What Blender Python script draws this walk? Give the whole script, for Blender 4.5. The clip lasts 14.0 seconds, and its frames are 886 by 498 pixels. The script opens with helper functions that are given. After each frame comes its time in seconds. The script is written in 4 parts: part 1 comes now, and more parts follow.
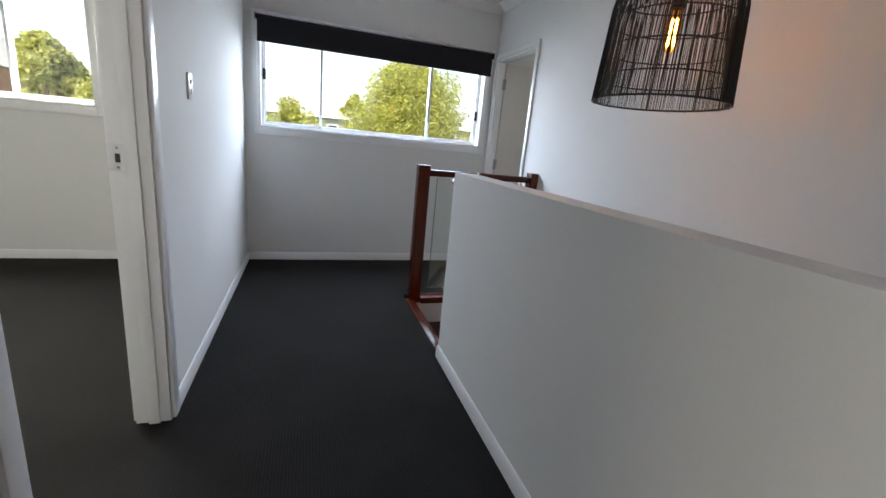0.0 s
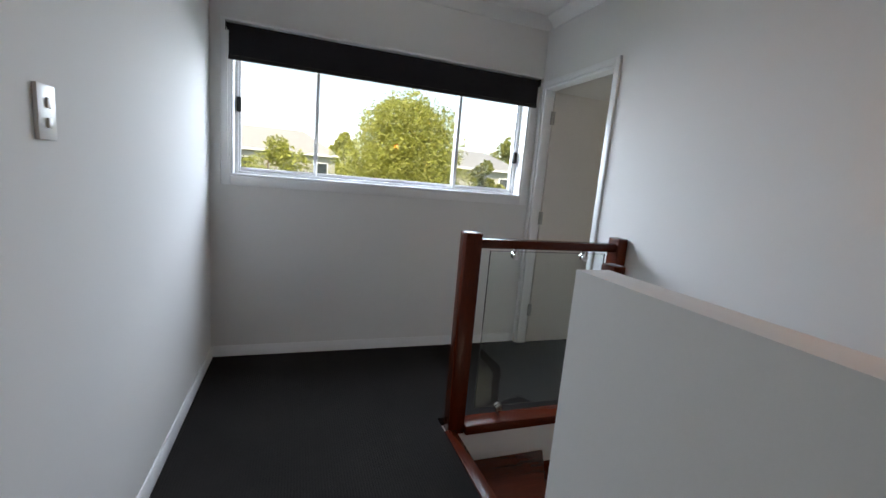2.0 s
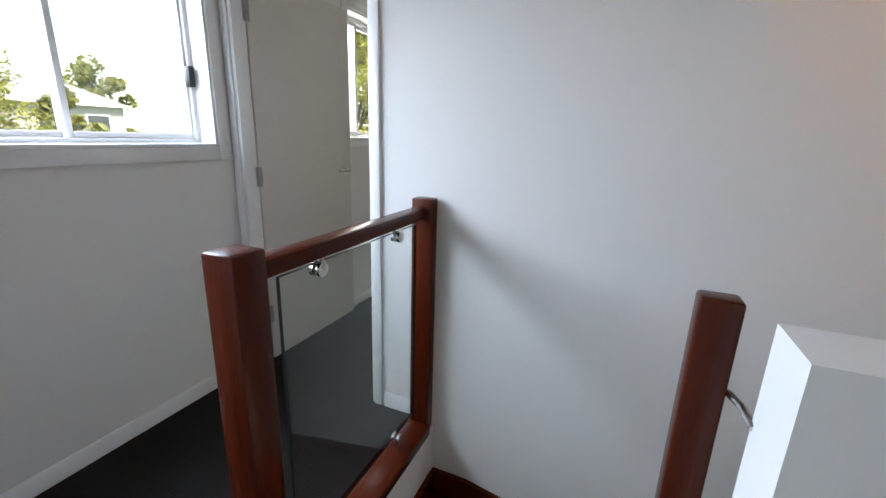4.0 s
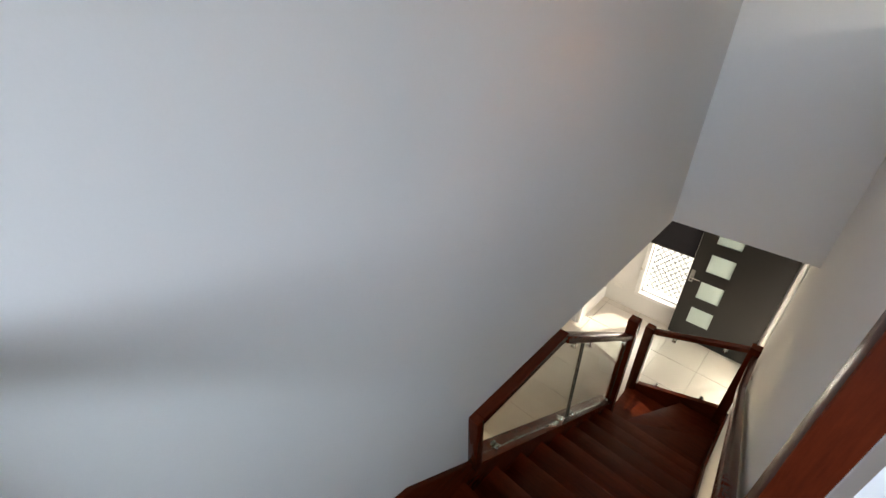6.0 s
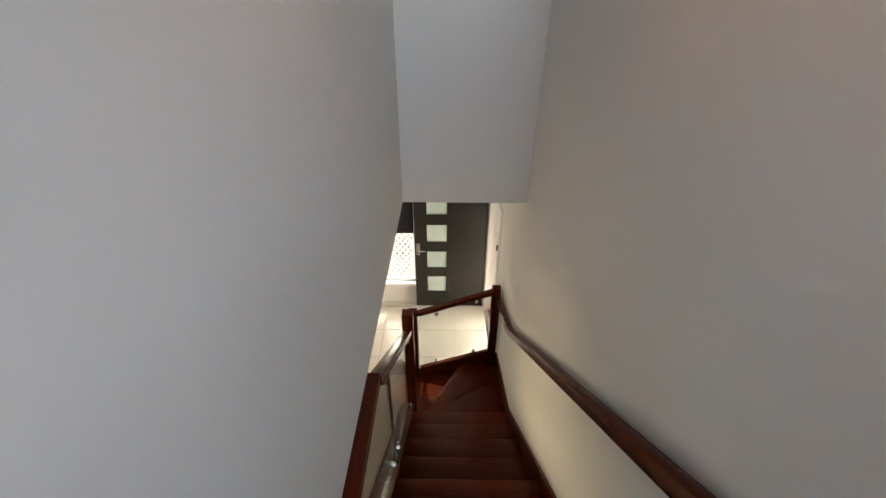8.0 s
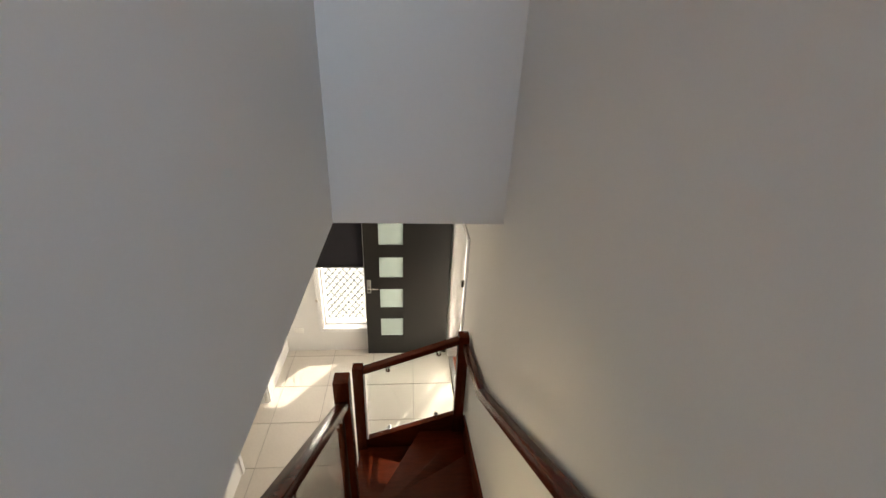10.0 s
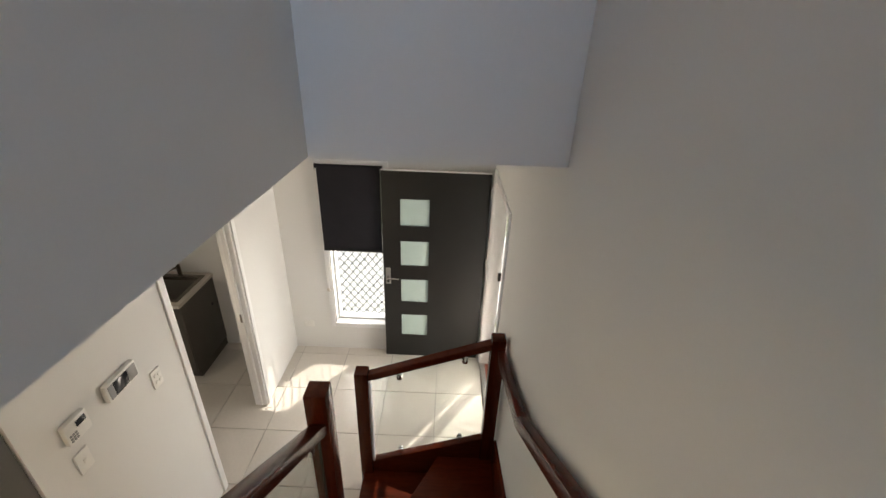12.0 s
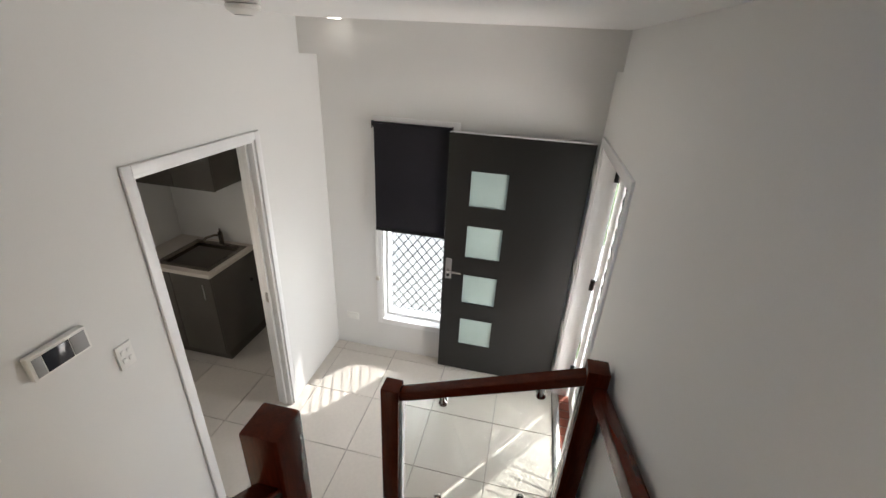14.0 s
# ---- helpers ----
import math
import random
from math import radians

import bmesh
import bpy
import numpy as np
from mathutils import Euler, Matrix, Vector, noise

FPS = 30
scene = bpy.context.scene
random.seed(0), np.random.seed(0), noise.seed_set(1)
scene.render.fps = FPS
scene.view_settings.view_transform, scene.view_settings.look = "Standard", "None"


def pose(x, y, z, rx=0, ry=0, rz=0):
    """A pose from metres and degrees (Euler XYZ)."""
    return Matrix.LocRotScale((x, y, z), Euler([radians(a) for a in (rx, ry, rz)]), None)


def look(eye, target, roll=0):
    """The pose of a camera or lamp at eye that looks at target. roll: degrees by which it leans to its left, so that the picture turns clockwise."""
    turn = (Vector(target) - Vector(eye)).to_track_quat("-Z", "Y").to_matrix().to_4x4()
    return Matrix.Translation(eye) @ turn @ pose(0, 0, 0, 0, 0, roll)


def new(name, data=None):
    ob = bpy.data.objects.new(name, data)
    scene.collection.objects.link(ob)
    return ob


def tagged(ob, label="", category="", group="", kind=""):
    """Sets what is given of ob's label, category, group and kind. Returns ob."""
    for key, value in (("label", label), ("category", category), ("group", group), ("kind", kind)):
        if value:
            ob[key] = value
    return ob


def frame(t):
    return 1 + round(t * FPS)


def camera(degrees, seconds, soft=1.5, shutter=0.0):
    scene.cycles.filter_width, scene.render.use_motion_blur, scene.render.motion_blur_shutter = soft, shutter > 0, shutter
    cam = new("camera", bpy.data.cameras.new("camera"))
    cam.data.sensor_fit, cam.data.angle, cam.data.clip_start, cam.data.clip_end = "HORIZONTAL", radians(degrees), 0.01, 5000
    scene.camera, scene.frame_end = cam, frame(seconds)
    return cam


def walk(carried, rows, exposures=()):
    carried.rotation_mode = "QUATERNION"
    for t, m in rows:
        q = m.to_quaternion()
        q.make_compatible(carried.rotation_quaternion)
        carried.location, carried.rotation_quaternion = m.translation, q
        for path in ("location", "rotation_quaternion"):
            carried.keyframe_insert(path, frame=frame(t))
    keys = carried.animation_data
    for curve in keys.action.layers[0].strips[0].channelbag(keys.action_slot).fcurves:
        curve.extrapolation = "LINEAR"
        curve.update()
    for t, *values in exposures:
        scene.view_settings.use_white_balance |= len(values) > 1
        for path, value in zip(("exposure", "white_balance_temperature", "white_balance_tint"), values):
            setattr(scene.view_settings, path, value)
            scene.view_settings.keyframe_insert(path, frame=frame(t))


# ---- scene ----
cam = camera(93.7, 14.0)
PATH = [
    (0, (0.525, -4.108, 1.207), (1.148, -2.27, 0.722), 5.5),
    (0.5, (0.49, -3.842, 1.24), (0.977, -1.945, 0.833), 5.1),
    (0.7, (0.483, -3.721, 1.224), (0.934, -1.806, 0.868), 5.6),
    (1, (0.438, -3.54, 1.291), (0.916, -1.63, 0.935), 4.7),
    (1.5, (0.496, -3.25, 1.282), (1.027, -1.348, 0.963), 4.9),
    (2, (0.514, -2.966, 1.284), (1.184, -1.109, 0.965), 4.9),
    (4.4, (0.892, -1.662, 1.296), (2.735, -1.317, 0.598), -0.3),
    (4.5, (0.936, -1.637, 1.304), (2.774, -1.397, 0.551), -0.82),
    (5, (1.209, -1.530, 1.314), (2.939, -1.814, 0.352), -1.37),
    (5.5, (1.417, -1.455, 1.290), (2.926, -2.249, 0.236), -1.8),
    (6, (1.555, -1.453, 1.316), (2.747, -2.618, 0.21), -1.7),
    (6.5, (1.674, -1.559, 1.238), (2.492, -3.006, 0.125), -0.9),
    (7, (1.784, -1.657, 1.179), (2.303, -3.255, 0.095), -0.8),
    (7.5, (1.895, -1.774, 1.075), (2.116, -3.442, -0.006), -1.1),
    (8, (1.979, -1.887, 1.015), (1.986, -3.581, -0.049), 0.4),
    (8.5, (1.931, -2.073, 0.887), (1.842, -3.817, -0.087), 1.2),
    (9, (1.912, -2.274, 0.805), (1.722, -4.044, -0.107), 2.2),
    (11.5, (1.824, -3.07, 0.174), (1.769, -4.845, -0.745), 3.0),
    (12, (1.796, -3.226, 0.069), (1.806, -5.008, -0.839), 2.2),
    (12.5, (1.828, -3.39, -0.077), (1.892, -5.169, -0.99), 2.2),
    (13, (1.803, -3.558, -0.212), (1.97, -5.34, -1.104), 2.7),
    (13.5, (1.79, -3.714, -0.303), (2.017, -5.486, -1.202), 2.8),
    (14, (1.818, -3.872, -0.445), (2.173, -5.633, -1.324), 3.0),
]
walk(cam, [(t, look(eye, target, roll)) for t, eye, target, roll in PATH],
     exposures=[(0, 1.76, 7400, 10), (1.5, 1.60, 7500, 10), (2, 1.43, 7700, 10), (4.5, 1.88, 7450, 10), (5.5, 1.85, 7500, 10), (7, 1.74, 7850, 10), (9, 1.82, 7900, 10), (11.5, 1.58, 6950, 10), (13, 1.46, 6700, 10), (14, 1.45, 6200, 10)])


# ---- world and sun ----
SUN_EL, SUN_AZ = radians(49), radians(217)
world = bpy.data.worlds.new("world")
scene.world = world
world.use_nodes = True
wn = world.node_tree
sky = wn.nodes.new("ShaderNodeTexSky")
sky.sky_type, sky.sun_disc, sky.sun_elevation, sky.sun_rotation = "NISHITA", False, SUN_EL, SUN_AZ
wn.links.new(sky.outputs[0], wn.nodes["Background"].inputs[0])
wn.nodes["Background"].inputs[1].default_value = 0.15
sun_data = bpy.data.lights.new("sun", "SUN")
sun_data.energy, sun_data.angle, sun_data.color = 3.8, radians(0.6), (1.0, 0.95, 0.86)
sun = new("sun", sun_data)
sun.matrix_world = look((0, 0, 30), (0.394, 0.524, 30 - 0.755))


def area(name, eye, target, w, h, watts, colour, spread=160):
    d = bpy.data.lights.new(name, "AREA")
    d.spread = radians(spread)
    d.shape, d.size, d.size_y, d.energy, d.color = "RECTANGLE", w, h, watts, colour
    o = new(name, d)
    o.matrix_world = look(eye, target)
    return o


def bulb_light(name, at, watts, colour, radius=0.03, spot=0):
    d = bpy.data.lights.new(name, "SPOT" if spot else "POINT")
    d.energy, d.color, d.shadow_soft_size = watts, colour, radius
    if spot:
        d.spot_size, d.spot_blend = radians(spot), 0.6
    o = new(name, d)
    o.location = at
    return o


area("window_light_hall", (1.155, 0.36, 1.84), (1.155, -0.9, 0.44), 2.06, 0.95, 38, (0.60, 0.740, 1.0), 160)
area("window_light_bedroom", (-2.05, 0.35, 1.75), (-2.05, -3, 0.4), 1.95, 0.9, 62, (0.88, 0.94, 1.0), 150)
# Added lamp off the bedroom window's unseen end, to brighten the far stair wall.
area("added_fill_bedroom_end", (-3.85, 0.75, 1.85), (0.2, -2.9, 1.45), 1.2, 0.8, 5, (1.0, 0.97, 0.92), 70)
area("window_light_study", (3.95, 0.35, 1.75), (3.95, -3, 0.4), 1.4, 0.9, 18, (0.92, 0.95, 1.0), 150)
area("window_light_entry", (2.65, -7.0, -2.25), (2.65, 0, -2.4), 0.52, 0.8, 6.4, (1.0, 0.96, 0.90), 150)
area("door_light", (0.95, -6.2, -2.05), (4, -6.1, -1.15), 0.9, 1.9, 38.0, (1.0, 0.94, 0.86), 180)
# Added fill: an invented opening in the unseen living room wall brightens the stairs.
area("added_fill_living", (7.3, -3.25, -1.35), (4.3, -3.6, -3.04), 2.7, 0.9, 46, (1.0, 0.80, 0.58), 80)
# Added fill for the dark laundry, through an opening out of view.
area("added_fill_laundry", (5.05, -5.2, -1.45), (3.5, -5.6, -2.5), 0.8, 0.6, 1.9, (1.0, 0.90, 0.78), 150)
bulb_light("pendant_light", (1.82, -2.72, 1.66), 0.065, (1.0, 0.56, 0.26), 0.07)
bulb_light("end_room_lamp", (0.75, -6.15, 2.35), 0.5, (1.0, 0.62, 0.30), 0.08)
bulb_light("downlight_beam", (3.08, -6.49, -0.347), 0.015, (1.0, 0.80, 0.58), 0.035, 34)

# ---- materials ----


def shader(name, colour, rough=0.5, metal=0.0, vary=0.06, scale=6.0, fine=60.0, bump=0.05, dist=0.002, object_vary=0.0, spec=0.5, stretch=(1, 1, 1)):
    m = bpy.data.materials.new(name)
    m.use_nodes = True
    nt = m.node_tree
    b = nt.nodes["Principled BSDF"]
    b.inputs["Roughness"].default_value, b.inputs["Metallic"].default_value = rough, metal
    b.inputs["Specular IOR Level"].default_value = spec
    co = nt.nodes.new("ShaderNodeTexCoord")
    mp = nt.nodes.new("ShaderNodeMapping")
    mp.inputs["Scale"].default_value = stretch
    nt.links.new(co.outputs["Object"], mp.inputs[0])
    n1, n2 = nt.nodes.new("ShaderNodeTexNoise"), nt.nodes.new("ShaderNodeTexNoise")
    n1.inputs["Scale"].default_value, n2.inputs["Scale"].default_value = scale, fine
    n1.inputs["Detail"].default_value, n2.inputs["Detail"].default_value = 4, 3
    for n in (n1, n2):
        nt.links.new(mp.outputs[0], n.inputs["Vector"])
    mix = nt.nodes.new("ShaderNodeMath")
    mix.operation = "ADD"
    nt.links.new(n1.outputs[0], mix.inputs[0])
    nt.links.new(n2.outputs[0], mix.inputs[1])
    rng = nt.nodes.new("ShaderNodeMapRange")
    rng.inputs["From Min"].default_value, rng.inputs["From Max"].default_value = 0.6, 1.4
    rng.inputs["To Min"].default_value, rng.inputs["To Max"].default_value = 1 - vary, 1 + vary
    nt.links.new(mix.outputs[0], rng.inputs[0])
    value = rng.outputs[0]
    if object_vary:
        info = nt.nodes.new("ShaderNodeObjectInfo")
        r2 = nt.nodes.new("ShaderNodeMapRange")
        r2.inputs["To Min"].default_value, r2.inputs["To Max"].default_value = 1 - object_vary, 1 + object_vary
        nt.links.new(info.outputs["Random"], r2.inputs[0])
        mul = nt.nodes.new("ShaderNodeMath")
        mul.operation = "MULTIPLY"
        nt.links.new(value, mul.inputs[0])
        nt.links.new(r2.outputs[0], mul.inputs[1])
        value = mul.outputs[0]
    hsv = nt.nodes.new("ShaderNodeHueSaturation")
    hsv.inputs["Color"].default_value = (*colour, 1)
    nt.links.new(value, hsv.inputs["Value"])
    nt.links.new(hsv.outputs[0], b.inputs["Base Color"])
    if bump:
        bp = nt.nodes.new("ShaderNodeBump")
        bp.inputs["Strength"].default_value, bp.inputs["Distance"].default_value = bump, dist
        nt.links.new(n2.outputs[0], bp.inputs["Height"])
        nt.links.new(bp.outputs[0], b.inputs["Normal"])
    return m


def pane_shader(name, tint=(0.965, 0.982, 0.975), gloss=(0.9, 0.95, 0.95)):
    m = bpy.data.materials.new(name)
    m.use_nodes = True
    nt = m.node_tree
    nt.nodes.remove(nt.nodes["Principled BSDF"])
    clear, shine = nt.nodes.new("ShaderNodeBsdfTransparent"), nt.nodes.new("ShaderNodeBsdfGlossy")
    mx, lw = nt.nodes.new("ShaderNodeMixShader"), nt.nodes.new("ShaderNodeLayerWeight")
    pw, ad = nt.nodes.new("ShaderNodeMath"), nt.nodes.new("ShaderNodeMath")
    clear.inputs[0].default_value, shine.inputs[0].default_value = (*tint, 1), (*gloss, 1)
    shine.inputs["Roughness"].default_value, lw.inputs[0].default_value = 0.02, 0.5
    pw.operation, pw.inputs[1].default_value = "POWER", 5.0
    ad.operation, ad.inputs[1].default_value, ad.inputs[2].default_value = "MULTIPLY_ADD", 0.9, 0.042
    nt.links.new(lw.outputs["Facing"], pw.inputs[0])
    nt.links.new(pw.outputs[0], ad.inputs[0])
    nt.links.new(ad.outputs[0], mx.inputs[0])
    nt.links.new(clear.outputs[0], mx.inputs[1])
    nt.links.new(shine.outputs[0], mx.inputs[2])
    nt.links.new(mx.outputs[0], nt.nodes["Material Output"].inputs[0])
    return m


def mesh_shader(name, colour=(0.03, 0.03, 0.03), cover=0.22):
    """Fine woven insect mesh, added to dim the sun: a share of thread, the rest open."""
    m = shader(name, colour, 0.7, vary=0.1, bump=0)
    nt = m.node_tree
    clear, mx = nt.nodes.new("ShaderNodeBsdfTransparent"), nt.nodes.new("ShaderNodeMixShader")
    mx.inputs[0].default_value = cover
    nt.links.new(clear.outputs[0], mx.inputs[1])
    nt.links.new(nt.nodes["Principled BSDF"].outputs[0], mx.inputs[2])
    nt.links.new(mx.outputs[0], nt.nodes["Material Output"].inputs[0])
    return m


def carpet_shader():
    m = shader("charcoal_carpet", (0.0175, 0.0160, 0.0153), 0.95, vary=0.25, scale=3, fine=140, bump=0, spec=0.1)
    nt = m.node_tree
    co = nt.nodes["Texture Coordinate"]
    wave, rib, add, bp = nt.nodes.new("ShaderNodeTexWave"), nt.nodes.new("ShaderNodeTexWave"), nt.nodes.new("ShaderNodeMath"), nt.nodes.new("ShaderNodeBump")
    wave.inputs["Scale"].default_value, wave.inputs["Distortion"].default_value = 26, 3.0
    wave.inputs["Detail Scale"].default_value = 4
    rib.bands_direction = "Y"
    rib.inputs["Scale"].default_value, rib.inputs["Distortion"].default_value = 60, 2.0
    for n in (wave, rib):
        nt.links.new(co.outputs["Object"], n.inputs["Vector"])
    nt.links.new(wave.outputs["Fac"], add.inputs[0])
    nt.links.new(rib.outputs["Fac"], add.inputs[1])
    nt.links.new(add.outputs[0], bp.inputs["Height"])
    bp.inputs["Strength"].default_value, bp.inputs["Distance"].default_value = 0.35, 0.004
    nt.links.new(bp.outputs[0], nt.nodes["Principled BSDF"].inputs["Normal"])
    return m


def leaf_shader(name, colour):
    """Leaves that also let some daylight through."""
    m = shader(name, colour, 0.5, vary=0.4, scale=0.9, fine=5, bump=0)
    nt = m.node_tree
    hsv = nt.nodes["Hue/Saturation/Value"]
    thin, mx = nt.nodes.new("ShaderNodeBsdfTranslucent"), nt.nodes.new("ShaderNodeMixShader")
    mx.inputs[0].default_value = 0.45
    nt.links.new(hsv.outputs[0], thin.inputs[0])
    nt.links.new(nt.nodes["Principled BSDF"].outputs[0], mx.inputs[1])
    nt.links.new(thin.outputs[0], mx.inputs[2])
    nt.links.new(mx.outputs[0], nt.nodes["Material Output"].inputs[0])
    return m


def emitter(name, colour, strength):
    m = bpy.data.materials.new(name)
    m.use_nodes = True
    b = m.node_tree.nodes["Principled BSDF"]
    b.inputs["Base Color"].default_value = (*colour, 1)
    b.inputs["Emission Color"].default_value, b.inputs["Emission Strength"].default_value = (*colour, 1), strength
    return m


def brick_shader(name, scale=1.0):
    m = shader(name, (0.42, 0.17, 0.09), 0.9, vary=0.2, bump=0.3)
    nt = m.node_tree
    br, co = nt.nodes.new("ShaderNodeTexBrick"), nt.nodes["Texture Coordinate"]
    mp = nt.nodes.new("ShaderNodeMapping")
    mp.inputs["Rotation"].default_value = (radians(90), 0, 0)
    br.inputs["Color1"].default_value, br.inputs["Color2"].default_value, br.inputs["Mortar"].default_value = (0.46, 0.17, 0.08, 1), (0.34, 0.13, 0.08, 1), (0.5, 0.45, 0.4, 1)
    br.inputs["Scale"].default_value = 4.2 * scale
    nt.links.new(co.outputs["Object"], mp.inputs[0])
    nt.links.new(mp.outputs[0], br.inputs["Vector"])
    nt.links.new(br.outputs[0], nt.nodes["Principled BSDF"].inputs["Base Color"])
    return m


WALL = shader("white_wall_paint", (0.74, 0.735, 0.72), 0.8, vary=0.012, scale=2.0, fine=180, bump=0.04, dist=0.001, spec=0.12)
CEIL = shader("ceiling_paint", (0.80, 0.80, 0.79), 0.8, vary=0.012, scale=2.0, fine=120, bump=0.04, dist=0.001, spec=0.2)
TRIM = shader("white_gloss_paint", (0.80, 0.80, 0.80), 0.28, vary=0.02, scale=4, fine=60, bump=0.03, dist=0.0006)
CARPET = carpet_shader()
WOOD = shader("red_stained_hardwood", (0.070, 0.0108, 0.0036), 0.26, vary=0.34, scale=5, fine=26, bump=0.06, dist=0.0006, object_vary=0.16, spec=0.20, stretch=(8, 8, 0.9))
WOOD_Y = shader("red_stained_hardwood_tread", (0.070, 0.0108, 0.0036), 0.26, vary=0.36, scale=5, fine=26, bump=0.06, dist=0.0006, object_vary=0.22, spec=0.20, stretch=(0.9, 9, 9))
WOOD_R = shader("red_stained_hardwood_rail", (0.070, 0.0108, 0.0036), 0.26, vary=0.34, scale=5, fine=26, bump=0.06, dist=0.0006, spec=0.20, stretch=(9, 0.9, 9))
CHROME = shader("brushed_steel", (0.62, 0.61, 0.59), 0.22, 1.0, vary=0.05, bump=0.02)
SATIN = shader("satin_steel", (0.36, 0.355, 0.345), 0.42, 0.7, vary=0.05, bump=0.02)
BLACKMETAL = shader("black_metal", (0.02, 0.02, 0.02), 0.4, 0.6, vary=0.1)
PANE = pane_shader("clear_pane")
BALGLASS = pane_shader("toughened_pane", (0.955, 0.978, 0.968), (0.88, 0.93, 0.92))
EDGE = shader("pane_green_edge", (0.012, 0.018, 0.016), 0.35, vary=0.05, bump=0, spec=0.25)
FROST = shader("frosted_pane", (0.40, 0.50, 0.47), 0.45, vary=0.04, scale=8, fine=200, bump=0.08, dist=0.0005)
DIMMESH = mesh_shader("black_dimming_mesh")
DOORBLACK = shader("black_door_paint", (0.009, 0.0088, 0.0082), 0.36, vary=0.12, scale=3, fine=70, bump=0.05, dist=0.0008)
BLIND = shader("charcoal_blind_fabric", (0.018, 0.017, 0.021), 0.85, vary=0.15, scale=5, fine=300, bump=0.2, dist=0.0006, spec=0.2)
ALU = shader("white_powder_coat", (0.76, 0.76, 0.76), 0.35, vary=0.02, bump=0.02)
TILE = shader("cream_porcelain_tile", (0.62, 0.578, 0.525), 0.14, vary=0.05, scale=3, fine=40, bump=0.015, dist=0.0006, object_vary=0.025)
GROUT = shader("grey_grout", (0.36, 0.34, 0.31), 0.9, vary=0.12, fine=200, bump=0.2)
PLASTIC = shader("white_plastic", (0.78, 0.77, 0.74), 0.35, vary=0.02, bump=0)
SCREEN = shader("dark_display", (0.03, 0.032, 0.04), 0.12, vary=0.1, bump=0)
GREYPLASTIC = shader("grey_plastic", (0.30, 0.30, 0.30), 0.4, vary=0.04, bump=0)
CABINET = shader("dark_taupe_laminate", (0.075, 0.066, 0.055), 0.4, vary=0.1, scale=4, fine=80, bump=0.04, dist=0.0006)
BENCH = shader("pale_laminate_bench", (0.60, 0.55, 0.49), 0.35, vary=0.06, scale=12, fine=140, bump=0.02)
SINK = shader("stainless_sink", (0.24, 0.21, 0.175), 0.24, 1.0, vary=0.08, bump=0.02)
RATTAN = shader("black_rattan", (0.012, 0.010, 0.009), 0.6, vary=0.3, scale=20, fine=120, bump=0.2, dist=0.001)
BULB = emitter("glowing_filament", (1.0, 0.42, 0.09), 26)
AMBER = pane_shader("amber_bulb_glass", (1.0, 0.72, 0.40), (1.0, 0.7, 0.4))
LED = emitter("downlight_lens", (1.0, 0.92, 0.80), 2.2)
GRASS = shader("grass", (0.07, 0.11, 0.03), 0.9, vary=0.4, scale=0.3, fine=8, bump=0.4, dist=0.05)
LEAF = leaf_shader("yellow_green_leaves", (0.34, 0.345, 0.075))
LEAF2 = leaf_shader("green_leaves", (0.21, 0.22, 0.05))
BARK = shader("bark", (0.12, 0.09, 0.06), 0.9, vary=0.3, scale=6, fine=40, bump=0.5, dist=0.01)
ROOF = shader("pale_roof_sheet", (0.26, 0.255, 0.25), 0.55, vary=0.08, scale=1, fine=12, bump=0.1, dist=0.01)
ROOF2 = shader("grey_roof_tiles", (0.22, 0.22, 0.215), 0.8, vary=0.12, scale=1, fine=14, bump=0.3, dist=0.02)
RENDER = shader("cream_weatherboard", (0.36, 0.345, 0.31), 0.7, vary=0.06, scale=1, fine=12, bump=0.1)
BRICK = brick_shader("orange_brick")
TERRA = shader("terracotta_paving", (0.34, 0.10, 0.06), 0.7, vary=0.2, scale=6, fine=60, bump=0.2, object_vary=0.1)
CONCRETE = shader("pale_concrete", (0.55, 0.54, 0.51), 0.85, vary=0.1, scale=2, fine=40, bump=0.2)
DARKGLASS = shader("dark_window_glass", (0.04, 0.05, 0.06), 0.08, vary=0.1, bump=0)
SOFTSHADE = shader("white_shade_cloth", (0.72, 0.72, 0.70), 0.8, vary=0.05)

# ---- building helpers ----


def box(bm, x0, x1, y0, y1, z0, z1, bevel=0.0):
    made = bmesh.ops.create_cube(bm, size=1.0, matrix=Matrix.LocRotScale(((x0 + x1) / 2, (y0 + y1) / 2, (z0 + z1) / 2), None, (abs(x1 - x0), abs(y1 - y0), abs(z1 - z0))))
    if bevel:
        es = list({e for v in made["verts"] for e in v.link_edges})
        bmesh.ops.bevel(bm, geom=es, offset=bevel, segments=2, affect="EDGES", profile=0.5)
    return bm


def boxes(*rows, bevel=0.0):
    bm = bmesh.new()
    for r in rows:
        box(bm, *r, bevel=bevel)
    return bm


def prism(bm, pts, axis, lo, hi, bevel=0.0):
    """A polygon drawn in the two axes other than axis, pulled from lo to hi along it."""
    def at(p, k):
        q = list(p)
        q.insert("xyz".index(axis), k)
        return q
    a = [bm.verts.new(at(p, lo)) for p in pts]
    b = [bm.verts.new(at(p, hi)) for p in pts]
    fs = [bm.faces.new(a), bm.faces.new(b[::-1])]
    n = len(pts)
    for i in range(n):
        fs.append(bm.faces.new((a[i], b[i], b[(i + 1) % n], a[(i + 1) % n])))
    bmesh.ops.recalc_face_normals(bm, faces=fs)
    if bevel:
        bmesh.ops.bevel(bm, geom=list({e for f in fs for e in f.edges}), offset=bevel, segments=2, affect="EDGES", profile=0.5)
    return bm


